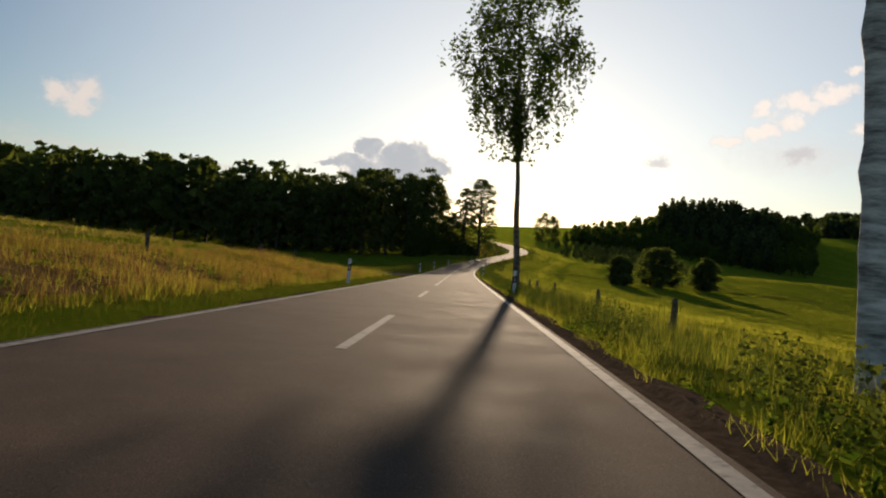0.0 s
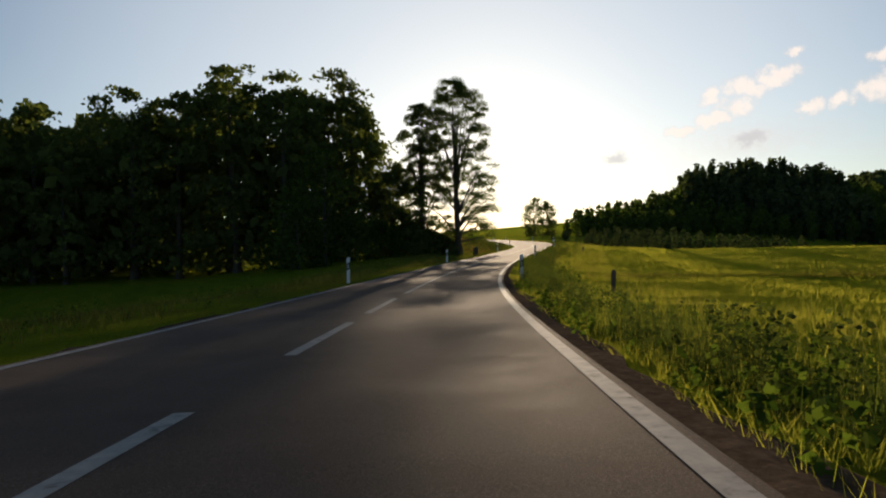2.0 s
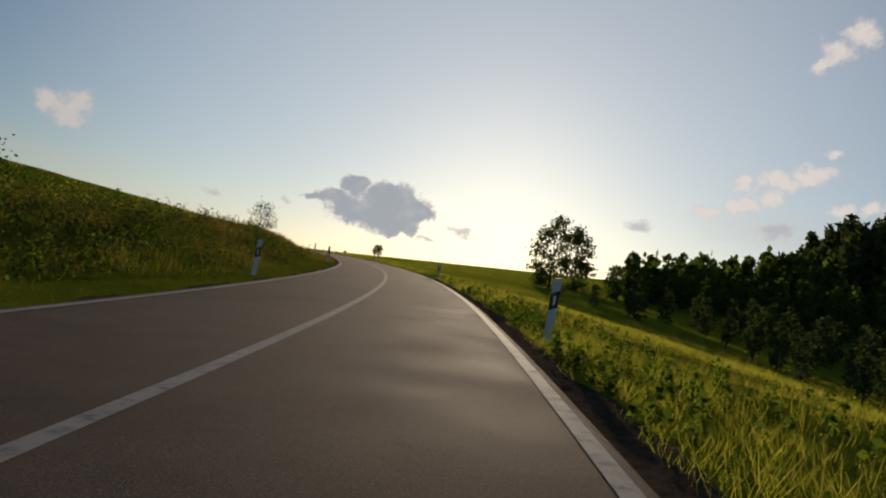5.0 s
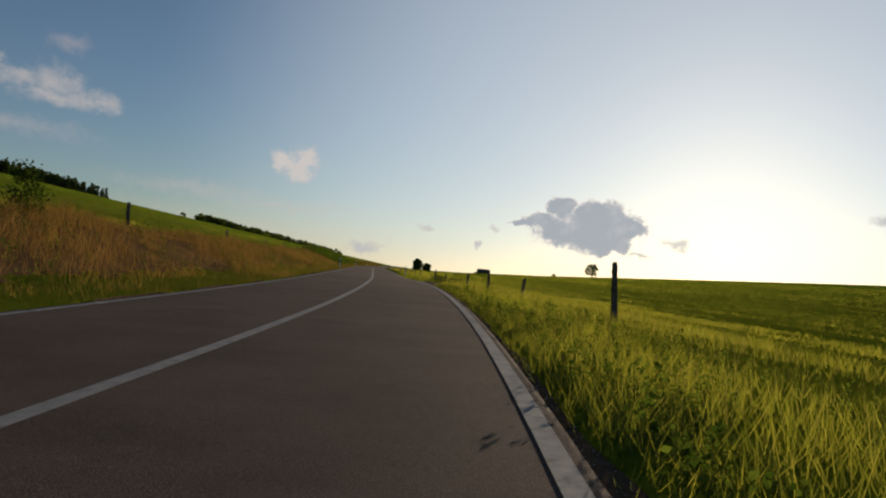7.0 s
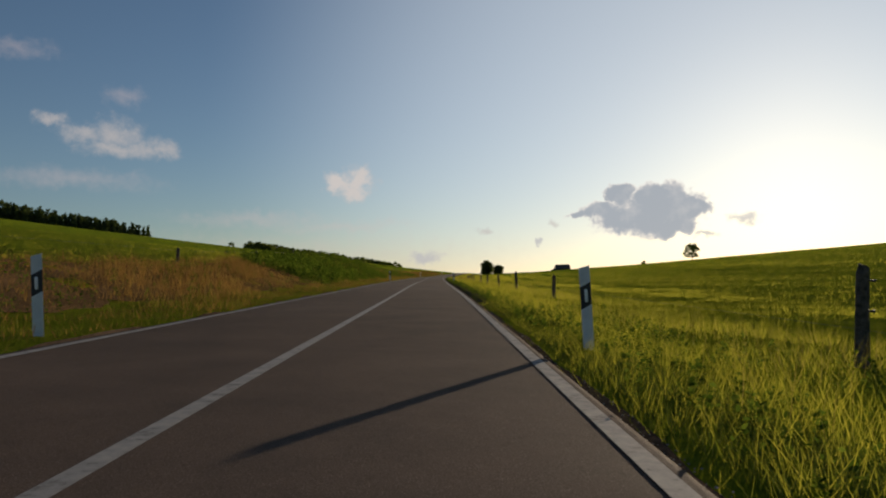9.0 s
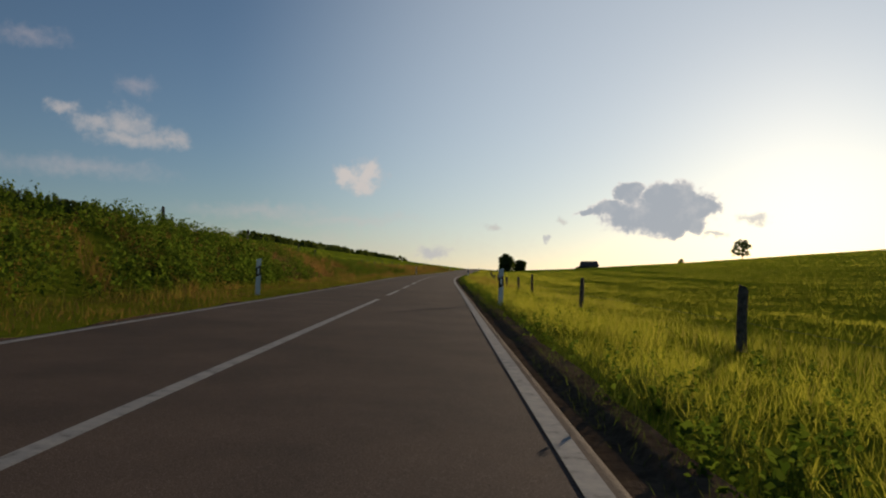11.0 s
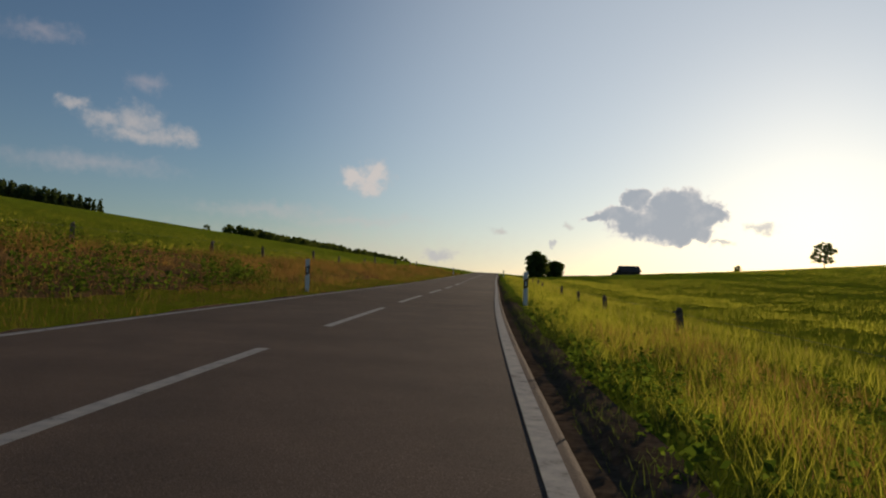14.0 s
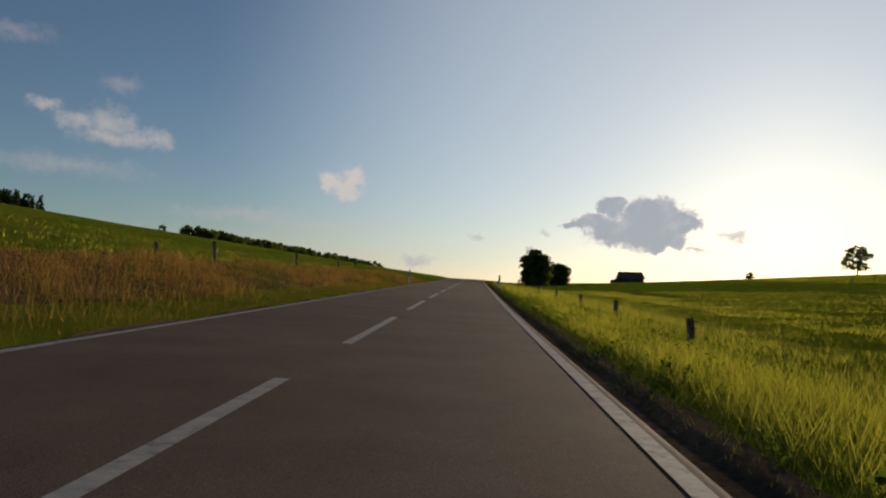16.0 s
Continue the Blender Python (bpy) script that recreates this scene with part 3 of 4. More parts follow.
def crown_shape(height, width, seed, lumps, per, size, puff=(0.22, 0.36), reach=(0.72, 1.0), lo=0.08, mid=0.45, foot=0.8, core=200, limb=5, sides=7):
    """A broad tree of leafy puffs set round its crown, with shaded leaves inside, as corners and quads, base at the origin."""
    rng = np.random.default_rng(seed)
    trunk_r = 0.018 * height + (0.02 if height > 3.5 else -0.03)
    zs = np.linspace(-0.3, 0.86 * height, 12)
    sway = rng.normal(size=2) * 0.012 * height
    line = [(sway[0] * math.sin(2.2 * z / height), sway[1] * math.sin(1.7 * z / height), z) for z in zs]
    wood = [tube(line, [trunk_r * (1 + 0.6 * math.exp(-max(z, 0) / (0.03 * height))) * (1 - 0.85 * max(z, 0) / (0.86 * height)) for z in zs], sides, True)]

    def round_at(u):
        if u > mid:
            return width * max(0.12, math.sqrt(max(0.0, 1 - ((u - mid) / (1 - mid)) ** 2)))
        return width * (foot + (1 - foot) * u / mid)

    bulge = rng.uniform(0, 6.28, 3)
    centres = []
    for i in range(lumps):
        u, a = rng.uniform(0.0, 1.0) ** 0.85, rng.uniform(0, 2 * math.pi)
        r = round_at(u) * rng.uniform(*reach) * (1 + 0.14 * math.sin(2 * a + bulge[0] + 3 * u) + 0.1 * math.sin(3 * a + bulge[1] - 5 * u))
        c = np.array([math.cos(a) * r, math.sin(a) * r, height * (lo + (0.94 - lo) * u)])
        big = width * rng.uniform(*puff) * (1 - 0.2 * u)
        d = rng.normal(size=(per, 3))
        d /= np.linalg.norm(d, axis=1)[:, None]
        d[:, 2] = np.where(d[:, 2] < -0.3, -d[:, 2], d[:, 2])
        centres.append(c + d * big * rng.uniform(0.45, 1.08, (per, 1)) * (1, 1, 0.75))
        if limb and i % limb == 0:
            base = min(max(0.5 * c[2] + 0.05 * height * rng.uniform(-1, 1), lo * height * 0.8), 0.8 * height)
            k = 0.3 * trunk_r * (1 - 0.7 * base / height)
            wood.append(tube([(0, 0, base), tuple(c * (0.5, 0.5, 0) + (0, 0, base + (c[2] - base) * 0.62)), tuple(c)], [k + 0.01, 0.6 * k + 0.008, 0.012], 5))
    leaves = [leaf_quads(np.concatenate(centres), size, rng)]
    if core:
        u = rng.uniform(0.02, 0.9, core)
        a, r = rng.uniform(0, 6.28, core), np.sqrt(rng.uniform(0, 1, core)) * 0.8 * np.array([round_at(v) for v in u])
        leaves.append(leaf_quads(np.stack([np.cos(a) * r, np.sin(a) * r, height * (lo + (0.94 - lo) * u)], 1), max(0.5, 2.8 * size), rng))
    return join(wood), join(leaves)


def placed_tree(name, label, shape, leaf, bark, x, y, category="tree", group="", sink=0.15):
    base = new(name)
    base.location = (x, y, height_at(x, y) - sink)
    mesh_object("trunk", *shape[0], bark, base, smooth=True)
    mesh_object("crown", *shape[1], leaf, base)
    return tagged(base, label, category, group)


def tree(name, label, kind, height, width, seed, leaves, size, leaf, bark, x, y, category="tree", sink=0.15, group="", lean=0.0):
    base = new(name)
    base.location = (x, y, height_at(x, y) - sink)
    base.rotation_euler = Matrix.Rotation(radians(lean), 4, (0.407, 0.914, 0.0)).to_euler()
    w, q = tree_shape(kind, height, width, seed, leaves, size)
    mesh_object("trunk", *w, bark, base, smooth=True)
    mesh_object("crown", *q, leaf, base)
    return tagged(base, label, category, group)


def wood_of(name, label, spots, shapes, leaf, bark, rng):
    """Many far trees as one thing of leaves and wood."""
    lw, ll = [], []
    for x, y, k in spots:
        w, q = shapes[rng.integers(0, len(shapes))]
        a = rng.uniform(0, 6.28)
        m = np.array([[math.cos(a), -math.sin(a), 0], [math.sin(a), math.cos(a), 0], [0, 0, 1]]).T * k
        o = np.array([x, y, height_at(x, y) - 0.2])
        lw.append((w[0] @ m + o, w[1]))
        ll.append((q[0] @ m + o, q[1]))
    base = new(name)
    mesh_object("trunks", *join(lw), bark, base)
    mesh_object("crowns", *join(ll), leaf, base)
    return tagged(base, label, "woodland", kind="stuff")


def xy(s, l):
    x, y = plan(np.float64(s), np.float64(l))
    return float(x), float(y)


# birches by the road
for s0, l0, sd, skin, tip in ((6.2, 4.53, 3, WHITE_BARK, -4.0), (26.9, 3.0, 5, TAN_BARK, -2.5)):
    tree("birch_tree", "tall roadside birch with bare trunk and hanging foliage", "birch", 13.0, 2.2, sd, 12500, 0.078, LEAF_BIRCH, skin, *xy(s0, l0), group="roadside birches", lean=tip)
# trees at the bend
placed_tree("maple_tree", "tall leafy tree with airy crown beside the bend",
            crown_shape(15.6, 3.5, 11, 290, 310, 0.048, (0.12, 0.24), (0.4, 1.0), 0.1, 0.5, 1.0, 0, 8, 9), LEAF_OAK, BARK, 57.0, 122.7)
placed_tree("alder_tree", "smaller airy tree between the wood and the tall tree",
            crown_shape(13.4, 2.3, 12, 130, 200, 0.075, (0.17, 0.3), (0.3, 1.0), 0.06, 0.55, 0.9, 0, 3), LEAF_OAK, BARK, 54.4, 124.0)
for x, y, h, w, sd in ((55.4, 123.4, 1.9, 1.5, 111), (53.0, 123.2, 2.4, 1.7, 112), (56.6, 124.6, 1.5, 1.2, 113)):
    placed_tree("shrub", "dark dense shrub at the foot of the trees", crown_shape(h, w, sd, 40, 50, 0.085, (0.28, 0.42), lo=0.03, foot=1.0, core=120, limb=0), LEAF_OAK, BARK, x, y, category="shrub", group="shrubs under the bend trees")
placed_tree("alder_tree", "low bushy tree filling the wood's corner", crown_shape(8.4, 2.3, 114, 90, 110, 0.085, (0.2, 0.34), (0.4, 1.0), 0.04, 0.5, 0.95, 120, 4), LEAF_OAK, BARK, 52.2, 125.6)
# left wood
rng = np.random.default_rng(4)
beeches = [crown_shape(h, w, 200 + i, 90, 62, 0.17, core=260, lo=0.03, foot=0.92) for i, (h, w) in enumerate(((15.8, 4.6), (14.8, 3.9), (16.2, 5.0)))]
for i, (x, y, k) in enumerate(((49.2, 128.0, 1), (44.6, 129.4, 0), (39.4, 131.6, 2), (35.0, 136.0, 1), (30.0, 142.0, 0), (24.5, 145.0, 1), (36.0, 150.0, 2), (50.5, 135.0, 0))):
    placed_tree("beech_tree", "tall dark domed beech at the wood's edge", beeches[k], LEAF_OAK, BARK, x, y, group="wood-edge beeches", sink=0.4)
oaks = [crown_shape(15.2, 4.2, 20 + i, 44, 30, 0.3, core=110, limb=0, sides=5, lo=0.03, foot=0.92) for i in range(4)]
oaks_near = [crown_shape(15.6, 4.0, 26 + i, 70, 55, 0.19, core=160, limb=0, sides=5, lo=0.03, foot=0.92) for i in range(3)]
oaks_far = [crown_shape(15.6, 4.8, 30 + i, 26, 14, 0.6, core=40, limb=0, sides=4) for i in range(4)]
spots, spots2 = [], []
for _ in range(6000):
    s0, l0 = rng.uniform(120, 260), -rng.uniform(15.5, 200)
    front = 126 + 0.55 * max(0.0, -l0 - 40)
    if s0 < front or s0 > front + (11 if l0 > -32 else 27):
        continue
    x, y = xy(s0, l0)
    bag = spots if l0 > -55 and s0 < front + 13 else spots2
    if all((x - p[0]) ** 2 + (y - p[1]) ** 2 > (13 if l0 > -55 else 17) for p in bag):
        bag.append((x, y, rng.uniform(0.75, 1.12)))
edge_x, edge_y = xy(130.0, -16.0)
front_row = [p for p in spots if math.hypot(p[0] - edge_x, p[1] - edge_y) < 18]
wood_of("broadleaf_wood", "tall dark trees at the wood's corner by the road", front_row, oaks_near, LEAF_OAK, BARK, rng)
wood_of("broadleaf_wood", "dark dense broadleaf wood beside the meadow", [p for p in spots if p not in front_row], oaks, LEAF_OAK, BARK, rng)
wood_of("broadleaf_wood", "dark dense broadleaf wood behind the meadow", spots2, oaks_far, LEAF_OAK, BARK, rng)
# right wood
pines = [tree_shape("conifer", 12.5, 2.5, 40 + i, 220, 0.82, False) for i in range(4)]
rounds = [tree_shape("wood", 9.5, 2.3, 50 + i, 160, 0.8, False) for i in range(3)]
rounds_front = [tree_shape(k, 9.5, 1.9, 56 + i, 460, 0.4, False) for i, k in enumerate(("wood", "oak", "wood", "lone"))]
spots, spots2 = [], []
for _ in range(9000):
    x, y = rng.uniform(148, 282), rng.uniform(158, 290)
    if x < 151 + (235 - y) * 0.54 or y < 0.845 * x + 2 or y - 0.845 * x > 120:
        continue
    tall = 0.9 * x + 8 < y < 1.25 * x and x > 186
    bag = spots if tall else spots2
    if not tall and y > 270:
        continue
    if all((x - p[0]) ** 2 + (y - p[1]) ** 2 > (12 if tall else 10) for p in bag):
        bag.append((x, y, rng.uniform(0.7, 0.98) if tall else rng.uniform(0.42, 0.82)))
wood_of("conifer_wood", "dark spruce wood on a low hill", spots, pines, NEEDLE, BARK, rng)
edge_row = [p for p in spots2 if p[0] < 151 + (235 - p[1]) * 0.54 + 11 or p[1] < 0.845 * p[0] + 13]
wood_of("mixed_wood", "row of young trees along a wood's edge", edge_row, rounds_front, LEAF_BIRCH, BARK, rng)
wood_of("mixed_wood", "young mixed trees inside the wood", [p for p in spots2 if p not in edge_row], rounds, LEAF_BIRCH, BARK, rng)
slope = []
for _ in range(900):
    s0, l0 = rng.uniform(176, 238), rng.uniform(13.0, 44.0)
    if l0 < 13 + 0.25 * abs(s0 - 196):
        continue
    x, y = xy(s0, l0)
    if all((x - p[0]) ** 2 + (y - p[1]) ** 2 > 5 for p in slope) and len(slope) < 110:
        slope.append((x, y, rng.uniform(0.14, 0.26) + 0.007 * (l0 - 13)))
wood_of("mixed_wood", "low dark thicket on the slope below the road", slope, rounds_front, NEEDLE, BARK, rng)


# ---- verges: soil strips, grass, weeds ----
def dirt_material(name, dark, light, scale=14):
    m, n, l, b = material(name, 0.95)
    b.inputs["Specular IOR Level"].default_value = 0.0
    a = noise_node(n, l, scale, 8, 0.7)
    big = noise_node(n, l, 0.9, 4)
    c = ramp(n, l, a.outputs[0], (0.3, dark), (0.7, light))
    v = ramp(n, l, big.outputs[0], (0.3, (0.7, 0.7, 0.7)), (0.7, (1.25, 1.2, 1.15)))
    l.new(mixed(n, l, 1.0, c.outputs[0], v.outputs[0], "MULTIPLY"), b.inputs["Base Color"])
    bumped(n, l, b, a.outputs[0], 0.5, 0.02)
    return m


SOIL = dirt_material("verge_soil", (0.045, 0.033, 0.023), (0.125, 0.092, 0.064))
RUBBLE = dirt_material("stony_soil", (0.12, 0.085, 0.06), (0.36, 0.27, 0.2), 24)
PEBBLE = dirt_material("pebble", (0.22, 0.19, 0.16), (0.5, 0.45, 0.39), 30)
GRAVEL = dirt_material("gravel", (0.085, 0.067, 0.053), (0.25, 0.2, 0.162), 22)
DRY = leaf_material("dry_grass", (0.1, 0.058, 0.028), (0.33, 0.195, 0.095), 0.45, 0.9)
OLIVE = leaf_material("rough_grass_blade", (0.06, 0.07, 0.016), (0.19, 0.17, 0.05), 0.35, 0.8)
RUSSET = leaf_material("russet_grass_blade", (0.11, 0.058, 0.028), (0.31, 0.18, 0.09), 0.45, 0.9)
# nettle green, also used dark for verge growth that stands in for shade
NETTLE_AND_SHADE = leaf_material("nettle_and_shade_leaf", (0.035, 0.05, 0.016), (0.09, 0.11, 0.035), 0.4)
WEED = leaf_material("weed_leaf", (0.035, 0.065, 0.012), (0.11, 0.15, 0.03), 0.45)
SEED = leaf_material("seed_stalk", (0.16, 0.13, 0.05), (0.32, 0.25, 0.11), 0.4, 0.8)


def patch(name, s_list, l_of, lift, mat, label, category):
    """A surface laid on the ground: for each s a pair of offsets, split across."""
    co = []
    n = 9
    for s in s_list:
        a, c = l_of(s)
        l = np.linspace(a, c, n)
        x, y = plan(np.full(n, s), l)
        co.append(np.stack([x, y, ground_z(np.full(n, s), l) + lift], 1))
    ob = mesh_object(name, np.concatenate(co), grid_faces(len(s_list), n)[:, ::-1], mat, smooth=True)
    return tagged(ob, label, category, kind="structure")


def wob(s, k):
    return 0.09 * math.sin(s * 1.7 + k) + 0.06 * math.sin(s * 4.1 + 2 * k) + 0.05 * math.sin(s * 0.43 + k)


LITTER = dirt_material("dry_litter", (0.07, 0.044, 0.02), (0.22, 0.135, 0.065), 30)
verge_s = np.arange(-38, 470, 0.6)
# real soil at first; past s 300 widened as painted shade beside the grass
patch("verge_soil_and_shade_east", verge_s, lambda s: (2.0, (2.34 if s < 215 else 2.12 if s < 300 else 2.4) + (0.8 if s < 215 else 0.3) * wob(s, 1)), 0.025, SOIL, "bare dark soil strip along the asphalt edge", "soil")
patch("verge_soil_west", verge_s, lambda s: (-2.2 - 0.3 * wob(s, 2), -2.1), 0.025, SOIL, "bare dark soil strip along the asphalt edge", "soil")
patch("gravel_entry_field", np.arange(41.5, 50, 0.4), lambda s: (-2.8 - 4.5 * max(0, 1 - ((s - 45.5) / 4.2) ** 2) ** 0.5, -2.1), 0.045, GRAVEL, "grey gravel field entrance joining the road", "gravel")
for a, c in ((219, 318), (350, 470)):
    patch("dry_bank", np.arange(a, c, 0.6), lambda s: (-7.5 - 2.5 * wob(s, 5), -3.9 - 2.0 * wob(s, 6)), 0.02, LITTER, "matted rust-brown dry grass on the bank", "dry grass")
patch("dry_bank", np.arange(-24, 37, 0.6), lambda s: (-7.6 - 2.0 * wob(s, 7), -4.3 - 2.0 * wob(s, 8)), 0.02, LITTER, "matted brown dry grass on the bank", "dry grass")


def track_mid(s):
    return -2.4 - np.clip(179 - s, 0, 40) * 0.55


patch("gravel_track_bank", np.arange(168, 183.5, 0.4), lambda s: (float(track_mid(s)) - 1.5 - 0.8 * max(0.0, 1 - abs(s - 179) / 5), min(-2.13, float(track_mid(s)) + 1.3)), 0.045, GRAVEL, "grey gravel side track branching off uphill", "gravel")
patch("gravel_entry_fence", np.arange(258.8, 266.4, 0.3), lambda s: (2.0, 2.15 + (1.25 + 2 * wob(s * 2, 3)) * max(0, 1 - ((s - 262.6) / 3.8) ** 2) ** 0.5), 0.05, RUBBLE, "crumbling stony soil by a field entrance", "gravel")


def blade_cloud(name, label, mat, count, s_range, l_of, tall, wide, rng, clump=0.6, keep=None, bend=0.35):
    """Grass blades as one thing: single tapered leaves."""
    s = rng.uniform(*s_range, count)
    l = l_of(s, rng.uniform(0, 1, count))
    n1 = np.sin(s * 1.9 + 3 * np.sin(l * 1.3)) * np.sin(l * 2.3 + 2 * np.sin(s * 0.8)) + 0.6 * np.sin(s * 0.31 + l)
    ok = rng.uniform(-1.2, 1.4, count) < n1 * clump + (1 - clump)
    if keep is not None:
        ok &= keep(s, l)
    s, l, n1 = s[ok], l[ok], n1[ok]
    n = len(s)
    x, y = plan(s, l)
    z = ground_z(s, l) - 0.01
    n2 = np.sin(x * 2.7 + 2.2 * np.sin(y * 1.9)) * np.sin(y * 3.1 + 1.8 * np.sin(x * 2.3)) + 0.7 * np.sin(x * 0.9 + y * 0.6)
    h = tall * rng.uniform(0.4, 1.2, n) * np.clip(1 + 0.28 * n1 + 0.4 * n2, 0.3, 2.0) * np.clip(0.6 + (np.abs(l) - 2.2) * 0.6, 0.55, 1.0)
    w = wide * rng.uniform(0.7, 1.3, n)
    a = rng.uniform(0, 2 * math.pi, n)
    d = rng.uniform(0, 2 * math.pi, n)
    k = bend * rng.uniform(0.2, 1.0, n) * h
    p0 = np.stack([x - np.cos(a) * w, y - np.sin(a) * w, z], 1)
    p1 = np.stack([x + np.cos(a) * w, y + np.sin(a) * w, z], 1)
    tip = np.stack([x + np.cos(d) * k, y + np.sin(d) * k, z + h], 1)
    co = np.stack([p0, p1, tip], 1).reshape(-1, 3)
    ob = mesh_object(name, co, np.arange(3 * n).reshape(-1, 3), mat)
    return tagged(ob, label, "grass", kind="stuff")


def not_track(s, l):
    a = ~((s > 41.5) & (s < 50) & (l < -2.3) & (l > -7))
    b = ~((s > 168) & (s < 183) & (np.abs(l - track_mid(s)) < 1.5))
    c = ~((s > 258.8) & (s < 266.4) & (l > 2.0) & (l < 2.1 + 1.1 * np.sqrt(np.clip(1 - ((s - 262.6) / 3.8) ** 2, 0, 1))))
    return a & b & c


gr = np.random.default_rng(9)
LONG = (-25.0, 470.0)
blade_cloud("verge_grass", "lush sunlit green verge grass along the road", GRASS, 470000, LONG, lambda s, u: np.where(s < 215, 2.2, np.where(s < 300, 2.08, 2.56)) + 1.4 * u, 0.2, 0.0022, gr, 0.4, lambda s, l: not_track(s, l) & ((s > 215) | (np.sin(s * 2.9 + 2 * l) + np.sin(s * 1.3 - 3 * l) > -0.6)), 0.95)
# blades in the dark nettle colour paint the shade beneath the taller verge grass
blade_cloud("verge_grass", "short grass at the asphalt edge, coloured dark to stand in for shade", NETTLE_AND_SHADE, 150000, (215.0, 450.0), lambda s, u: 2.12 + 0.7 * u, 0.13, 0.003, gr, 0.15, not_track, 0.9)
blade_cloud("verge_grass", "lush sunlit green grass before the fence", GRASS, 250000, LONG, lambda s, u: 3.4 + 3.2 * u, 0.2, 0.0029, gr, 0.5, lambda s, l: not_track(s, l) & ((s > 215) | (np.sin(s * 1.9 + l) > -0.5)), 0.9)
blade_cloud("verge_grass", "lush sunlit green verge grass below the fence", GRASS, 260000, LONG, lambda s, u: 6.0 + 6.0 * u, 0.11, 0.0042, gr, 0.5, not_track, 0.95)
def unrutted(s, l):
    return np.sin(0.85 * l + 1.4 * np.sin(0.021 * s) + 0.5 * np.sin(0.11 * s)) + 0.5 * np.sin(0.31 * l - 0.05 * s) > -0.85


blade_cloud("meadow_grass", "bright green meadow grass on the open field", GRASS, 430000, LONG, lambda s, u: 9.5 + 37 * u ** 1.6, 0.11, 0.0085, gr, 0.25, unrutted, 0.8)
blade_cloud("meadow_grass", "bright green meadow grass further down the field", GRASS, 130000, (-25.0, 560.0), lambda s, u: 40.0 + 80 * u, 0.16, 0.035, gr, 0.25, unrutted, 0.6)
blade_cloud("verge_grass", "short green verge grass beside the asphalt", OLIVE, 210000, LONG, lambda s, u: -2.16 - 1.7 * u, 0.085, 0.0028, gr, 0.5, not_track, 0.8)
blade_cloud("bank_grass", "rough green grass on the roadside bank", OLIVE, 240000, LONG, lambda s, u: -3.1 - 5.9 * u, 0.19, 0.007, gr, 0.65, lambda s, l: not_track(s, l) & ((s < 216) & ((s > 36) | (l > -3.8) | (np.sin(s * 1.1 + l) > 0.6)) | (l > -3.7) | (np.sin(s * 0.8 + l) + np.sin(s * 0.27) > 1.1)), 0.7)
blade_cloud("meadow_grass", "green meadow grass above the bank", GRASS, 110000, LONG, lambda s, u: -8.5 - 45 * u ** 1.4, 0.1, 0.02, gr, 0.35, not_track, 0.6)
blade_cloud("hay_rows", "pale rows of drying hay on the mown slope", SEED, 150000, (-5.0, 46.0), lambda s, u: -8.6 - 40 * u ** 1.3, 0.16, 0.011, gr, 0.2, lambda s, l: np.mod(l + 0.3 * np.sin(s * 0.2), 2.4) < 0.9, 1.3)
blade_cloud("dry_grass", "rust-brown dry grass on the roadside bank", DRY, 250000, (218.0, 470.0), lambda s, u: -3.5 - 4.2 * np.clip(u + 0.12 * np.sin(s * 0.6), 0, 1), 0.24, 0.0042, gr, 0.6, lambda s, l: (s < 316) | (s > 350) | (np.sin(s * 2.3 + l * 3.0) > 0.35), 0.7)
blade_cloud("dry_grass", "russet seeding grass along the top of the bank", RUSSET, 150000, (218.0, 470.0), lambda s, u: -4.6 - 3.4 * np.clip(u + 0.1 * np.sin(s * 0.45), 0, 1), 0.3, 0.0036, gr, 0.75, lambda s, l: (s < 316) | (s > 350) | (np.sin(s * 1.7 + l * 2.0) > 0.2), 0.6)
blade_cloud("dry_grass", "rust-brown dry grass on the roadside bank", DRY, 130000, (-25.0, 40.0), lambda s, u: -3.4 - 5.2 * u, 0.28, 0.004, gr, 0.75, None, 0.6)
blade_cloud("bank_grass", "tall yellowing green grass on the meadow bank", GRASS, 50000, (-25.0, 42.0), lambda s, u: -3.2 - 5.0 * u, 0.24, 0.004, gr, 0.6, not_track, 0.7)
blade_cloud("dry_grass", "pale dry stalks among the meadow verge", SEED, 90000, LONG, lambda s, u: 2.7 + 4.0 * u, 0.27, 0.002, gr, 0.85, not_track, 0.4)
blade_cloud("dry_grass", "low brown trampled grass round the stony entrance", DRY, 40000, (257.0, 271.5), lambda s, u: 2.3 + 3.2 * u, 0.07, 0.003, gr, 0.4, None, 0.9)
blade_cloud("dry_grass", "patch of brown dry grass in the verge", DRY, 30000, (358.0, 392.0), lambda s, u: 2.9 + 1.6 * u, 0.2, 0.003, gr, 0.85, None, 0.6)
blade_cloud("dry_grass", "brownish dry blades in the short verge", DRY, 60000, (215.0, 470.0), lambda s, u: -2.2 - 1.7 * u, 0.11, 0.004, gr, 0.7, None, 0.7)
blade_cloud("dry_grass", "brown seeding grass on the slope", DRY, 34000, (138.0, 218.0), lambda s, u: -3.6 - 5.4 * u, 0.3, 0.004, gr, 0.8, not_track, 0.5)
blade_cloud("weed_stalks", "dark upright weed stalks in the verge", NETTLE_AND_SHADE, 50000, (-5.0, 130.0), lambda s, u: 2.5 + 1.2 * u, 0.42, 0.004, gr, 0.8, not_track, 0.2)
blade_cloud("dry_grass", "pale dry stalks on the bank", SEED, 26000, (100.0, 470.0), lambda s, u: -3.3 - 6.0 * u, 0.3, 0.0025, gr, 0.85, not_track, 0.4)
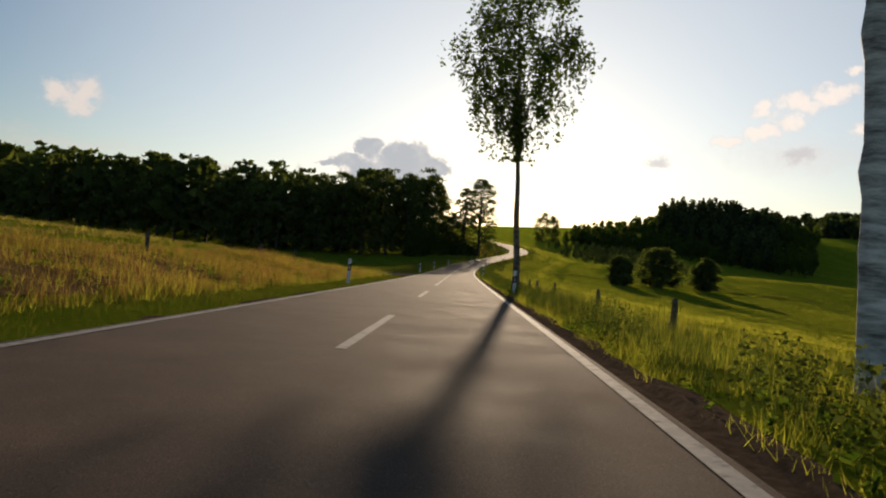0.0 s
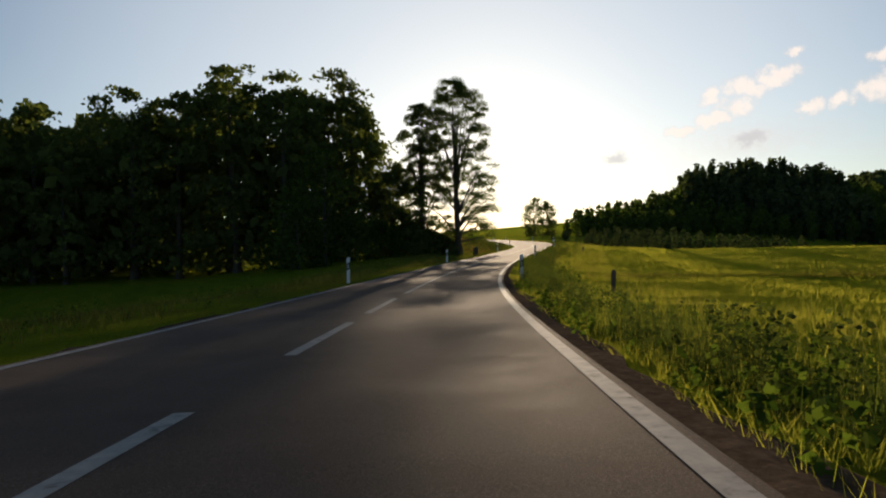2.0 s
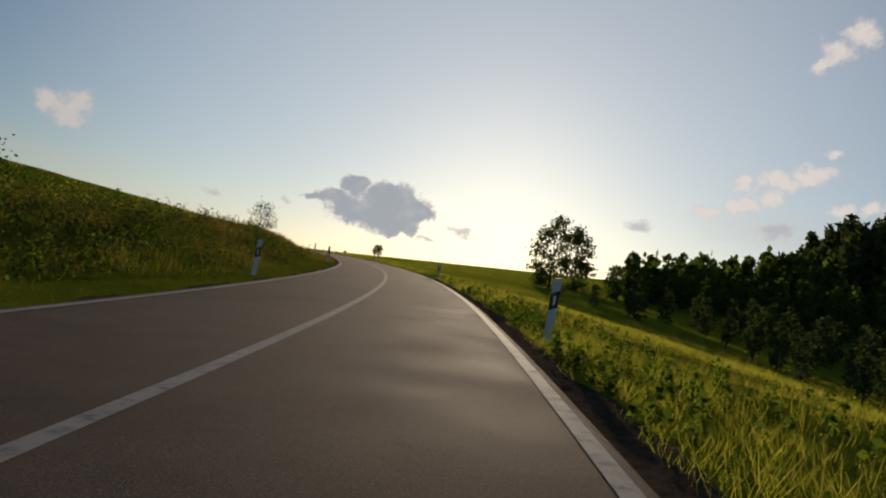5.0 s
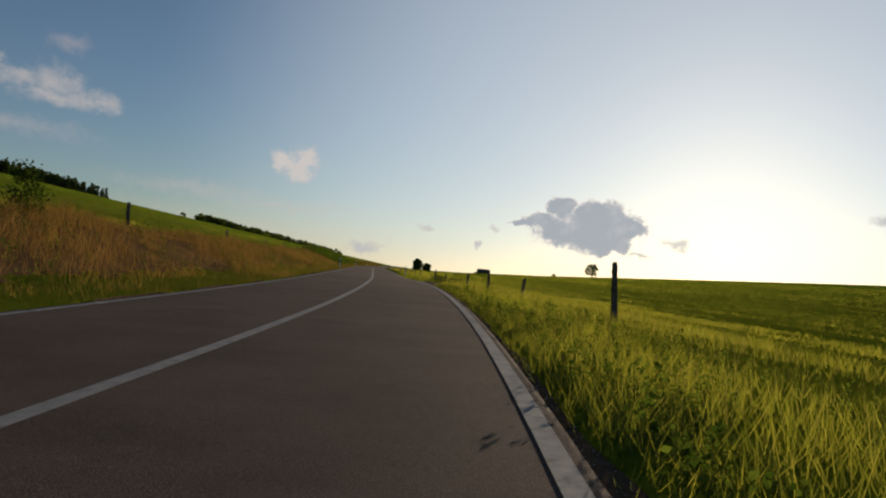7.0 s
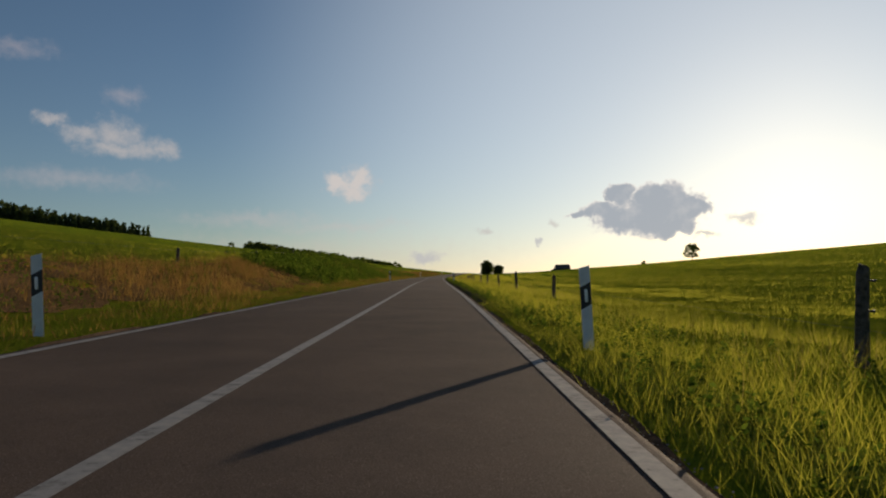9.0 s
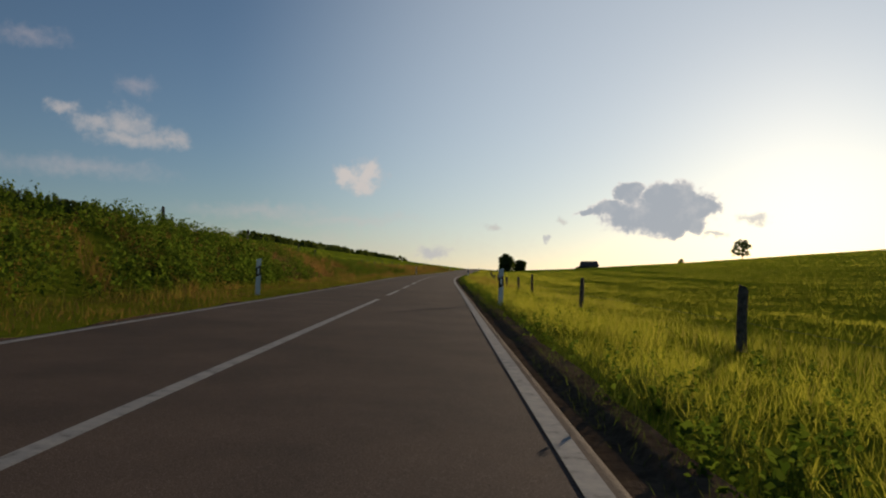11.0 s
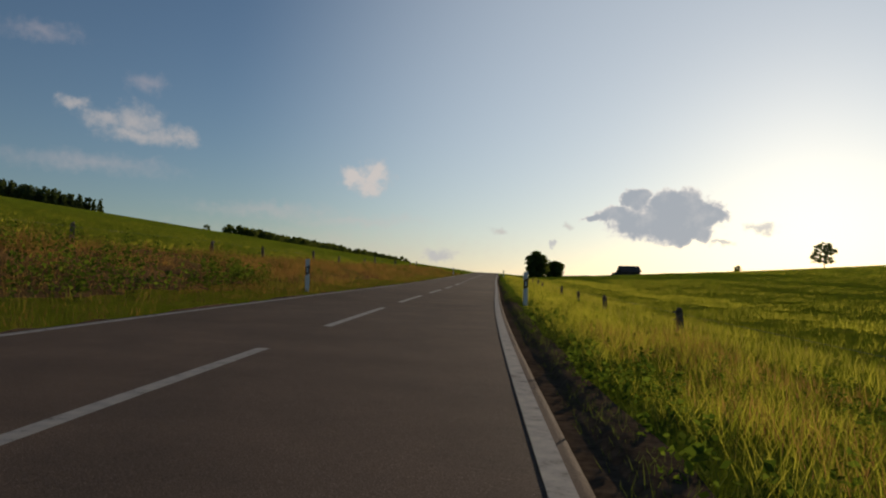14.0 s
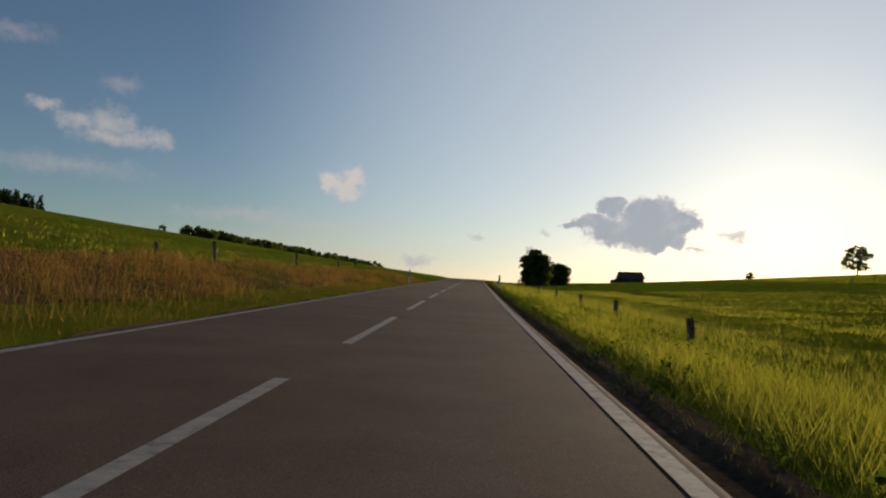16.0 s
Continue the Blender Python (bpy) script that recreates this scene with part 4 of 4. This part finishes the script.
blade_cloud("ditch_grass", "line of longer dull grass along a field ditch", OLIVE, 20000, (102.8, 104.2), lambda s, u: 5.0 + 45 * u, 0.26, 0.006, gr, 0.4, None, 0.5)


def weed_cloud(name, label, plants, s_range, l_of, rng, tall=0.3, leaf=0.035, per=26, keep=not_track, leaf_mat=None):
    s = rng.uniform(*s_range, plants)
    l = l_of(s, rng.uniform(0, 1, plants))
    n1 = np.sin(s * 0.9 + 2 * np.sin(l * 1.3)) + 0.7 * np.sin(s * 0.23 + l * 0.7)
    ok = (rng.uniform(-1.5, 1.6, plants) < n1) & keep(s, l)
    s, l = s[ok], l[ok]
    n = len(s)
    x, y = plan(s, l)
    z = ground_z(s, l)
    t = tall * rng.uniform(0.5, 1.3, n)
    u = rng.uniform(0.05, 1.0, (n, per))
    r = (0.25 + 0.5 * (1 - u)) * t[:, None] * 0.55
    a = rng.uniform(0, 6.28, (n, per))
    c = np.stack([x[:, None] + np.cos(a) * r * rng.uniform(0.2, 1, (n, per)), y[:, None] + np.sin(a) * r * rng.uniform(0.2, 1, (n, per)), z[:, None] + u * t[:, None]], -1).reshape(-1, 3)
    co, fa = leaf_quads(c, leaf, rng, 0.4)
    return tagged(mesh_object(name, co, fa, leaf_mat or WEED), label, "weeds", kind="stuff")


weed_cloud("verge_weeds", "broad-leaved green weeds along the asphalt edge", 5000, LONG, lambda s, u: 2.25 + 2.2 * u ** 1.3, gr, 0.2, 0.019, 18)
weed_cloud("verge_weeds", "leafy upright weeds at the soil's edge", 1900, (-5.0, 175.0), lambda s, u: 2.5 + 1.3 * u, gr, 0.4, 0.024, 32, not_track, NETTLE_AND_SHADE)
weed_cloud("bank_weeds", "dark green bushy weeds on the bank", 6500, (215.0, 470.0), lambda s, u: -3.5 - 4.2 * u, gr, 0.3, 0.019, 16)
weed_cloud("bank_weeds", "low dark nettles scattered over the bank", 4200, (225.0, 465.0), lambda s, u: -3.6 - 4.0 * u, gr, 0.36, 0.021, 16, not_track, NETTLE_AND_SHADE)
weed_cloud("bank_weeds", "tall bushy weeds covering the high bank", 4600, (316.0, 354.0), lambda s, u: -3.6 - 4.9 * u, gr, 0.55, 0.042, 24)
weed_cloud("bank_weeds", "bushy green weeds among russet grass on the bank", 2400, (350.0, 400.0), lambda s, u: -3.7 - 4.0 * u ** 1.3, gr, 0.48, 0.034, 24)
weed_cloud("verge_weeds", "large-leaved dock and dandelion at the asphalt edge", 3600, LONG, lambda s, u: np.where(s < 215, 2.3, 2.35) + 0.7 * u, gr, 0.14, 0.03, 9)
weed_cloud("verge_weeds", "bright leafy weeds in uneven clumps of the verge", 3000, (20.0, 215.0), lambda s, u: 2.25 + 2.4 * u ** 1.3, gr, 0.24, 0.034, 18)
weed_cloud("verge_weeds", "fine clover and yarrow leaves in the verge grass", 3600, (225.0, 450.0), lambda s, u: 2.3 + 2.0 * u ** 1.2, gr, 0.2, 0.013, 24)
# a nettle clump, plus dark leaves in place of post and weed shadows
weed_cloud("verge_weeds", "dark weedy clumps and stand-in shadow patches beside the stony entrance", 170, (266.0, 271.5), lambda s, u: 2.9 + 1.3 * u, gr, 0.34, 0.026, 30, not_track, NETTLE_AND_SHADE)
weed_cloud("bank_weeds", "tall dark nettles on the roadside bank", 3200, (138.0, 215.0), lambda s, u: -3.3 - 4.8 * u, gr, 0.55, 0.034, 26, not_track, NETTLE_AND_SHADE)
weed_cloud("bank_weeds", "leafy weeds on the roadside slope", 2200, (-20.0, 215.0), lambda s, u: -3.0 - 5.5 * u, gr, 0.32, 0.026, 20)


# ---- roadside posts ----
def plain(name, col, rough=0.6, metal=0.0, spots=0.25, scale=12):
    m, n, l, b = material(name, rough, metal)
    a = noise_node(n, l, scale, 6, 0.7)
    lo = tuple(c * (1 - spots) for c in col)
    c = ramp(n, l, a.outputs[0], (0.3, lo), (0.65, col))
    l.new(c.outputs[0], b.inputs["Base Color"])
    bumped(n, l, b, a.outputs[0], 0.25, 0.01)
    return m


POST_WHITE = plain("post_white", (0.74, 0.73, 0.7), 0.5, 0, 0.18, 9)
POST_BLACK = plain("post_black", (0.02, 0.02, 0.022), 0.5)
GLASS_BEAD = plain("reflector", (0.7, 0.72, 0.74), 0.15, 0.3, 0.1, 60)
OLD_WOOD = bark_material("weathered_wood", (0.035, 0.028, 0.02), (0.16, 0.13, 0.1), 16)
WIRE = plain("fence_wire", (0.09, 0.085, 0.08), 0.8, 0.0)


def prism(section, z0, z1, tilt=0.0):
    """A hollowless prism from a section, its top sloped along x."""
    n = len(section)
    co = [(x, y, z0) for x, y in section] + [(x, y, z1 + tilt * x) for x, y in section]
    quads = [(i, (i + 1) % n, n + (i + 1) % n, n + i) for i in range(n)]
    return co, quads


def part(name, bm, mat, parent, label=""):
    me = bpy.data.meshes.new(name)
    bm.to_mesh(me)
    bm.free()
    me.materials.append(mat)
    ob = new(name, me)
    ob.parent = parent
    return tagged(ob, label)


def shaped(section, z0, z1, tilt=0.0, slant=0.0):
    bm = bmesh.new()
    lo = [bm.verts.new((x, y, z0 + slant * x)) for x, y in section]
    hi = [bm.verts.new((x, y, z1 + (tilt + slant) * x)) for x, y in section]
    n = len(section)
    for i in range(n):
        bm.faces.new((lo[i], lo[(i + 1) % n], hi[(i + 1) % n], hi[i]))
    bm.faces.new(hi)
    bm.faces.new(lo[::-1])
    bmesh.ops.recalc_face_normals(bm, faces=bm.faces)
    return bm


def delineator():
    """A white road post of triangular section with rounded corners, black slanted band and reflectors."""
    base = new("delineator_post")
    sec = [(-0.052, -0.022), (-0.046, -0.031), (0.046, -0.031), (0.052, -0.022), (0.012, 0.052), (0.0, 0.057), (-0.012, 0.052)]
    grown = [(x * 1.03, y * 1.03) for x, y in sec]
    part("post_body", shaped(sec, -0.25, 0.775, 0.25), POST_WHITE, base)
    part("black_band", shaped(grown, 0.4, 0.61, 0.0, 0.5), POST_BLACK, base, "black slanted band")
    bm = bmesh.new()
    bmesh.ops.create_cube(bm, size=1)
    bmesh.ops.bevel(bm, geom=bm.edges[:], offset=0.12, segments=1, affect="EDGES")
    bmesh.ops.transform(bm, matrix=pose(0, -0.034, 0.505) @ Matrix.Diagonal((0.03, 0.012, 0.12, 1)), verts=bm.verts)
    part("reflector", bm, GLASS_BEAD, base, "white upright reflector")
    return tagged(base, "white roadside delineator post with black band", "post", "delineator posts")


def stand(s, l, dz=0.0, yaw=0.0, lean=0.0, lean2=0.0):
    x, y = xy(s, l)
    t = math.degrees(float(np.interp(s, S_AXIS, turn)))
    return pose(x, y, float(ground_z(s, l)) + dz, lean2, lean, t + yaw)


first_post = delineator()
first_post.matrix_basis = stand(22.1, 2.55)
posts_r = [57.4, 78.5, 98.0, 118.1, 139.2, 162.5, 187.0, 211.0, 236.8, 292.0, 343.0, 398.8, 456.0]
posts_l = [22.6, 59.7, 78.8, 97.5, 118.1, 140.9, 163.4, 193.5, 214.0, 236.8, 292.0, 343.5, 399.0, 456.0]
pr = random.Random(5)
for s0 in posts_r:
    copy_thing(first_post, stand(s0 - 0.7, 2.56, 0, pr.uniform(-6, 6), pr.uniform(-2, 2), pr.uniform(-2, 2)))
for s0 in posts_l:
    copy_thing(first_post, stand(s0 - 0.5, -2.64, 0.0, pr.uniform(-6, 6), pr.uniform(-2, 2), pr.uniform(-2, 2)))


def fence_post(seed, tall):
    """A rough split-wood post with worn top."""
    r = random.Random(seed)
    bm = bmesh.new()
    rings = []
    for z, k in ((-0.3, 1.0), (0.0, 1.0), (tall * 0.5, 0.95), (tall * 0.92, 0.9), (tall, 0.7)):
        ring = []
        for i in range(8):
            a = i * math.pi / 4
            q = 0.062 * k * (1 + r.uniform(-0.16, 0.16))
            ring.append(bm.verts.new((math.cos(a) * q + 0.02 * z * r.uniform(-0.3, 0.3), math.sin(a) * q, z + (r.uniform(-0.03, 0.03) if z == tall else 0))))
        if rings:
            for i in range(8):
                bm.faces.new((rings[-1][i], rings[-1][(i + 1) % 8], ring[(i + 1) % 8], ring[i]))
        rings.append(ring)
    bm.faces.new(rings[-1])
    base = new("fence_post")
    part("stake", bm, OLD_WOOD, base)
    for z in (tall * 0.55, tall * 0.85):
        k = bmesh.new()
        bmesh.ops.create_cone(k, cap_ends=True, segments=6, radius1=0.014, radius2=0.01, depth=0.06)
        bmesh.ops.transform(k, matrix=pose(-0.08, 0, z, 0, 90, 0), verts=k.verts)
        part("insulator", k, POST_BLACK, base, "small dark insulator")
    return tagged(base, "weathered grey wooden fence post in the grass", "fence post", "wooden fence posts")


RIGHT_POSTS = [(13.7, 0.62), (20.5, 0.6), (31.3, 0.6), (36.4, 0.6), (42.9, 0.6), (95.2, 0.6), (135.8, 0.36), (152.4, 0.42), (158.0, 0.42), (248.2, 1.12), (258.0, 0.62), (265.3, 0.75),
               (272.0, 0.75), (281.5, 0.75), (291.0, 0.9), (307.0, 0.75), (318.0, 0.9), (327.0, 0.75), (336.0, 0.75), (346.5, 0.75), (356.2, 0.75), (362.2, 0.62), (369.0, 0.5), (378.6, 0.62),
               (387.0, 0.5), (394.0, 0.42), (402.0, 0.36), (408.2, 0.36), (415.5, 0.42), (426.5, 0.36), (433.5, 0.42), (438.8, 0.36), (446.2, 0.42), (456.0, 0.42)]
LEFT_POSTS = [(19.5, 0.62), (31.1, 0.62), (37.8, 0.62), (181.7, 0.62), (249.0, 0.75), (259.0, 0.75), (273.6, 0.62), (289.0, 0.5), (299.5, 0.5), (310.0, 0.5), (321.2, 0.5), (331.0, 0.62),
              (341.0, 0.62), (351.2, 0.75), (361.4, 0.62), (372.3, 0.75), (377.6, 0.75), (385.6, 0.5), (397.5, 0.5), (405.8, 0.42), (411.0, 0.5), (419.5, 0.62), (425.3, 0.5), (434.3, 0.5),
              (439.0, 0.75), (450.5, 0.75), (461.0, 0.62), (468.0, 0.75)]
post_kinds = {}
for side, l0 in ((RIGHT_POSTS, 4.9), (LEFT_POSTS, -8.0)):
    for s0, tall in side:
        m = stand(s0, l0 + pr.uniform(-0.12, 0.12), 0, pr.uniform(0, 360), pr.uniform(-5, 5), pr.uniform(-5, 5))
        if tall in post_kinds:
            copy_thing(post_kinds[tall], m)
        else:
            post_kinds[tall] = fence_post(len(post_kinds) + 1, tall)
            post_kinds[tall].matrix_basis = m


def stump(x, y, tall, wide, seed):
    """A sawn-off trunk with root flare and rough rim."""
    r = random.Random(seed)
    bm = bmesh.new()
    rings = []
    for z, k in ((-0.15, 1.5), (0.0, 1.35), (0.1 * tall, 1.12), (0.5 * tall, 1.0), (0.96 * tall, 0.97), (tall, 0.88)):
        ring = []
        for i in range(12):
            a = i * math.pi / 6
            q = wide * k * (1 + r.uniform(-0.09, 0.09))
            ring.append(bm.verts.new((math.cos(a) * q, math.sin(a) * q, z + (r.uniform(-0.03, 0.03) if z >= 0.9 * tall else 0))))
        if rings:
            for i in range(12):
                bm.faces.new((rings[-1][i], rings[-1][(i + 1) % 12], ring[(i + 1) % 12], ring[i]))
        rings.append(ring)
    bm.faces.new(rings[-1])
    base = new("tree_stump")
    base.location = (x, y, height_at(x, y))
    part("stump_wood", bm, BARK, base)
    return tagged(base, "dark weathered tree stump in the verge grass", "stump")


stump(57.9, 121.3, 0.62, 0.2, 3)


def crumbs(count, s_range, l_of, size, seed):
    """Loose pale stones along the crumbling edge of the asphalt."""
    r = np.random.default_rng(seed)
    q, u = r.uniform(*s_range, count), r.uniform(0, 1, count)
    l = l_of(q, u)
    x, y = plan(q, l)
    c = np.stack([x, y, np.maximum(ground_z(q, l) + 0.03, road_z(q, l) - 0.03)], 1)
    k = size * r.uniform(0.4, 1.3, (count, 1, 1)) * r.uniform(0.7, 1.3, (count, 6, 1))
    six = np.array([(1, 0, 0), (-1, 0, 0), (0, 1, 0), (0, -1, 0), (0, 0, 0.7), (0, 0, -0.7)])
    fa = np.array([(0, 2, 4), (2, 1, 4), (1, 3, 4), (3, 0, 4), (2, 0, 5), (1, 2, 5), (3, 1, 5), (0, 3, 5)])
    co = (c[:, None, :] + six[None] * k).reshape(-1, 3)
    ob = mesh_object("edge_stones", co, (fa[None] + 6 * np.arange(count)[:, None, None]).reshape(-1, 3), PEBBLE)
    return tagged(ob, "pale loose stones along the crumbling asphalt edge", "stones", kind="stuff")


crumbs(3200, (205.0, 300.0), lambda q, u: 2.035 + 0.1 * u ** 2, 0.006, 31)
crumbs(2200, (259.0, 266.5), lambda q, u: 2.05 + 1.9 * u * np.sqrt(np.clip(1 - ((q - 262.6) / 3.8) ** 2, 0, 1)), 0.008, 32)


def wire_run(s_list, l0, high):
    pts = [(*xy(s, l0), float(ground_z(s, l0)) + high) for s in s_list]
    cu = bpy.data.curves.new("fence_wire", "CURVE")
    cu.dimensions, cu.bevel_depth, cu.bevel_resolution = "3D", 0.0016, 0
    sp = cu.splines.new("POLY")
    sp.points.add(len(pts) - 1)
    for q, v in zip(sp.points, pts):
        q.co = (*v, 1)
    cu.materials.append(WIRE)
    return tagged(new("fence_wire", cu), "thin sagging fence wire between wooden posts", "wire")


wire_run([p[0] for p in RIGHT_POSTS if p[0] > 240], 4.84, 0.34)
wire_run([p[0] for p in LEFT_POSTS if p[0] > 240], -7.94, 0.42)

# ---- trees and shrubs of their own ----
SHRUB = leaf_material("shrub_leaf", (0.03, 0.055, 0.014), (0.07, 0.1, 0.025), 0.35)
for x, y, h, w, sd in ((55.9, 75.8, 4.0, 1.7, 71), (62.4, 76.2, 5.4, 2.9, 72), (70.6, 77.0, 4.7, 1.9, 73)):
    placed_tree("field_tree", "round dark green tree standing in the meadow", crown_shape(h, w, sd, 70, 80, 0.12, (0.25, 0.42), lo=0.06, mid=0.35, foot=0.95, core=420, limb=6),
                LEAF_OAK, BARK, x, y, group="meadow trees")
for x, y, h, w, sd in ((119.6, 473.0, 4.3, 1.75, 75), (123.7, 481.0, 2.9, 1.5, 76)):
    placed_tree("hawthorn_bush", "dense rounded dark bush beside the road", crown_shape(h, w, sd, 80, 70, 0.12, (0.28, 0.42), lo=0.03, mid=0.5, foot=1.0, core=320, limb=6),
                LEAF_OAK, BARK, x, y, category="bush")
placed_tree("field_tree", "lone leafy tree on the field's skyline", crown_shape(8.0, 2.9, 77, 55, 36, 0.24, (0.22, 0.36), lo=0.16, mid=0.4, core=60, limb=3), LEAF_OAK, BARK, 215.6, 564.4)
placed_tree("field_bush", "small airy bush on the meadow's skyline above the bank", crown_shape(2.9, 1.4, 115, 36, 40, 0.09, (0.2, 0.36), (0.3, 1.0), 0.08, core=0, limb=5), SHRUB, BARK, 67.2, 171.4, category="bush")
placed_tree("field_bush", "small round bush on the field's skyline", crown_shape(2.3, 1.3, 78, 26, 26, 0.16, core=30, limb=5), LEAF_OAK, BARK, 205.8, 601.6, category="bush")
placed_tree("sapling", "slender young tree with sparse leaves on the verge", crown_shape(2.75, 0.5, 79, 46, 17, 0.048, (0.2, 0.4), (0.1, 1.0), 0.06, mid=0.25, core=0, limb=0), WEED, BARK, *xy(138.7, 4.4))
for s0, l0, h, w, sd in ((121.0, -13.5, 5.0, 2.2, 81), (124.5, -13.0, 8.6, 2.7, 82), (128.5, -12.5, 4.2, 2.0, 83), (130.0, -10.5, 2.6, 1.5, 84), (133.5, -9.3, 3.0, 1.6, 97), (134.5, -7.6, 1.9, 1.1, 98)):
    tree("shrub", "dark leafy shrub at the wood's edge", "bush", h, w, sd, 2400, 0.13, SHRUB, BARK, *xy(s0, l0), category="shrub", group="wood-edge shrubs")
for s0, l0, h, w, sd in ((185.5, -5.4, 1.2, 0.7, 85), (188.0, -5.8, 1.3, 0.7, 86), (193.0, -5.2, 0.9, 0.6, 87), (207.0, -5.2, 1.9, 0.55, 88), (250.6, -7.2, 1.2, 0.36, 89), (166.0, -7.0, 1.0, 0.5, 95), (171.0, -7.4, 1.3, 0.5, 96)):
    tree("shrub", "small leafy shrub on the roadside bank", "bush", h, w, sd, 1200, 0.036, SHRUB, BARK, *xy(s0, l0), category="shrub", group="bank shrubs")
for x, y, h, sd in ((147.0, 257.0, 12.0, 91), (153.0, 259.0, 10.5, 92)):
    tree("field_tree", "leafy tree on the skyline at the field's edge", "wood", h, h * 0.27, sd, 3000, 0.25, LEAF_OAK, BARK, x, y, group="skyline trees")
# ---- far woods ----
def strip_wood(name, label, a, c, depth, count, shapes, leaf, lo, hi, seed, swell=1.0):
    r = np.random.default_rng(seed)
    u = r.uniform(0, 1, count)
    v = r.uniform(0, 1, count)
    nx, ny = -(c[1] - a[1]), c[0] - a[0]
    q = depth / math.hypot(nx, ny)
    grow = 1 + (swell - 1) * u
    sp = [(a[0] + (c[0] - a[0]) * i + nx * q * j, a[1] + (c[1] - a[1]) * i + ny * q * j, k * g) for i, j, k, g in zip(u, v, r.uniform(lo, hi, count), grow)]
    return wood_of(name, label, sp, shapes, leaf, BARK, r)


small_pines = [tree_shape("conifer", 11.0, 2.3, 60 + i, 90, 1.15, False) for i in range(3)]
small_rounds = [tree_shape("wood", 9.0, 3.4, 65 + i, 85, 1.3, False) for i in range(3)]
strip_wood("conifer_wood", "distant dark conifer wood on the hilltop", (-140.0, 815.0), (-300.0, 560.0), 45.0, 640, small_pines, NEEDLE, 0.5, 0.95, 101, 1.6)
strip_wood("broadleaf_wood", "distant dark wood along the ridge", (-34.0, 852.0), (75.0, 1090.0), 40.0, 260, small_rounds, LEAF_OAK, 0.6, 0.95, 102)
hr = np.random.default_rng(103)
hill_spots = []
while len(hill_spots) < 560:
    x, y = hr.uniform(300, 560), hr.uniform(110, 350)
    if (x - 445) ** 2 + (y - 235) ** 2 < 135 ** 2:
        hill_spots.append((x, y, hr.uniform(0.8, 1.3)))
wood_of("mixed_wood", "distant wooded hill across the valley", hill_spots, small_rounds, NEEDLE, BARK, hr)


# ---- barn ----
def barn(x, y, turn_deg):
    base = new("barn")
    z = height_at(x, y) - 0.2
    base.matrix_basis = pose(x, y, z, 0, 0, turn_deg)
    boards = bark_material("barn_boards", (0.03, 0.025, 0.02), (0.1, 0.085, 0.07), 5)
    tiles = bark_material("barn_tiles", (0.05, 0.035, 0.03), (0.11, 0.08, 0.07), 4)
    L, W, H, R = 2.9, 2.0, 1.5, 3.0
    bm = bmesh.new()
    lo = [bm.verts.new(v) for v in ((-L, -W, 0), (L, -W, 0), (L, W, 0), (-L, W, 0))]
    hi = [bm.verts.new(v) for v in ((-L, -W, H), (L, -W, H), (L, W, H), (-L, W, H))]
    ga, gb = bm.verts.new((-L, 0, R - 0.1)), bm.verts.new((L, 0, R - 0.1))
    for f in ((lo[0], lo[1], hi[1], hi[0]), (lo[2], lo[3], hi[3], hi[2]), (lo[1], lo[2], hi[2], gb, hi[1]), (lo[3], lo[0], hi[0], ga, hi[3])):
        bm.faces.new(f)
    part("walls", bm, boards, base)
    for sgn in (-1, 1):
        bm = bmesh.new()
        o = [(-L - 0.3, sgn * (W + 0.4), H - 0.3), (L + 0.3, sgn * (W + 0.4), H - 0.3), (L + 0.3, 0, R), (-L - 0.3, 0, R)]
        a = [bm.verts.new(v) for v in o]
        c = [bm.verts.new((v[0], v[1], v[2] + 0.14)) for v in o]
        bm.faces.new(a)
        bm.faces.new(c[::-1])
        for i in range(4):
            bm.faces.new((a[i], a[(i + 1) % 4], c[(i + 1) % 4], c[i]))
        bmesh.ops.recalc_face_normals(bm, faces=bm.faces)
        part("roof_slope", bm, tiles, base)
    bm = bmesh.new()
    bmesh.ops.create_cube(bm, size=1)
    bmesh.ops.transform(bm, matrix=pose(-0.5, -W - 0.03, 0.7) @ Matrix.Diagonal((1.4, 0.08, 1.4, 1)), verts=bm.verts)
    part("barn_door", bm, OLD_WOOD, base, "dark wooden barn door")
    bm = bmesh.new()
    v = [bm.verts.new(p) for p in ((-L, -1.5, 0), (-L, 1.5, 0), (-L - 2.0, 1.5, 0), (-L - 2.0, -1.5, 0), (-L, -1.5, 1.4), (-L, 1.5, 1.4), (-L - 2.0, 1.5, 0.9), (-L - 2.0, -1.5, 0.9))]
    for f in ((4, 5, 6, 7), (0, 3, 7, 4), (2, 1, 5, 6), (3, 2, 6, 7)):
        bm.faces.new([v[i] for i in f])
    part("lean_to", bm, boards, base, "low lean-to shed")
    return tagged(base, "dark wooden barn with pitched roof in the field", "barn")


barn(161.3, 574.9, 4.0)
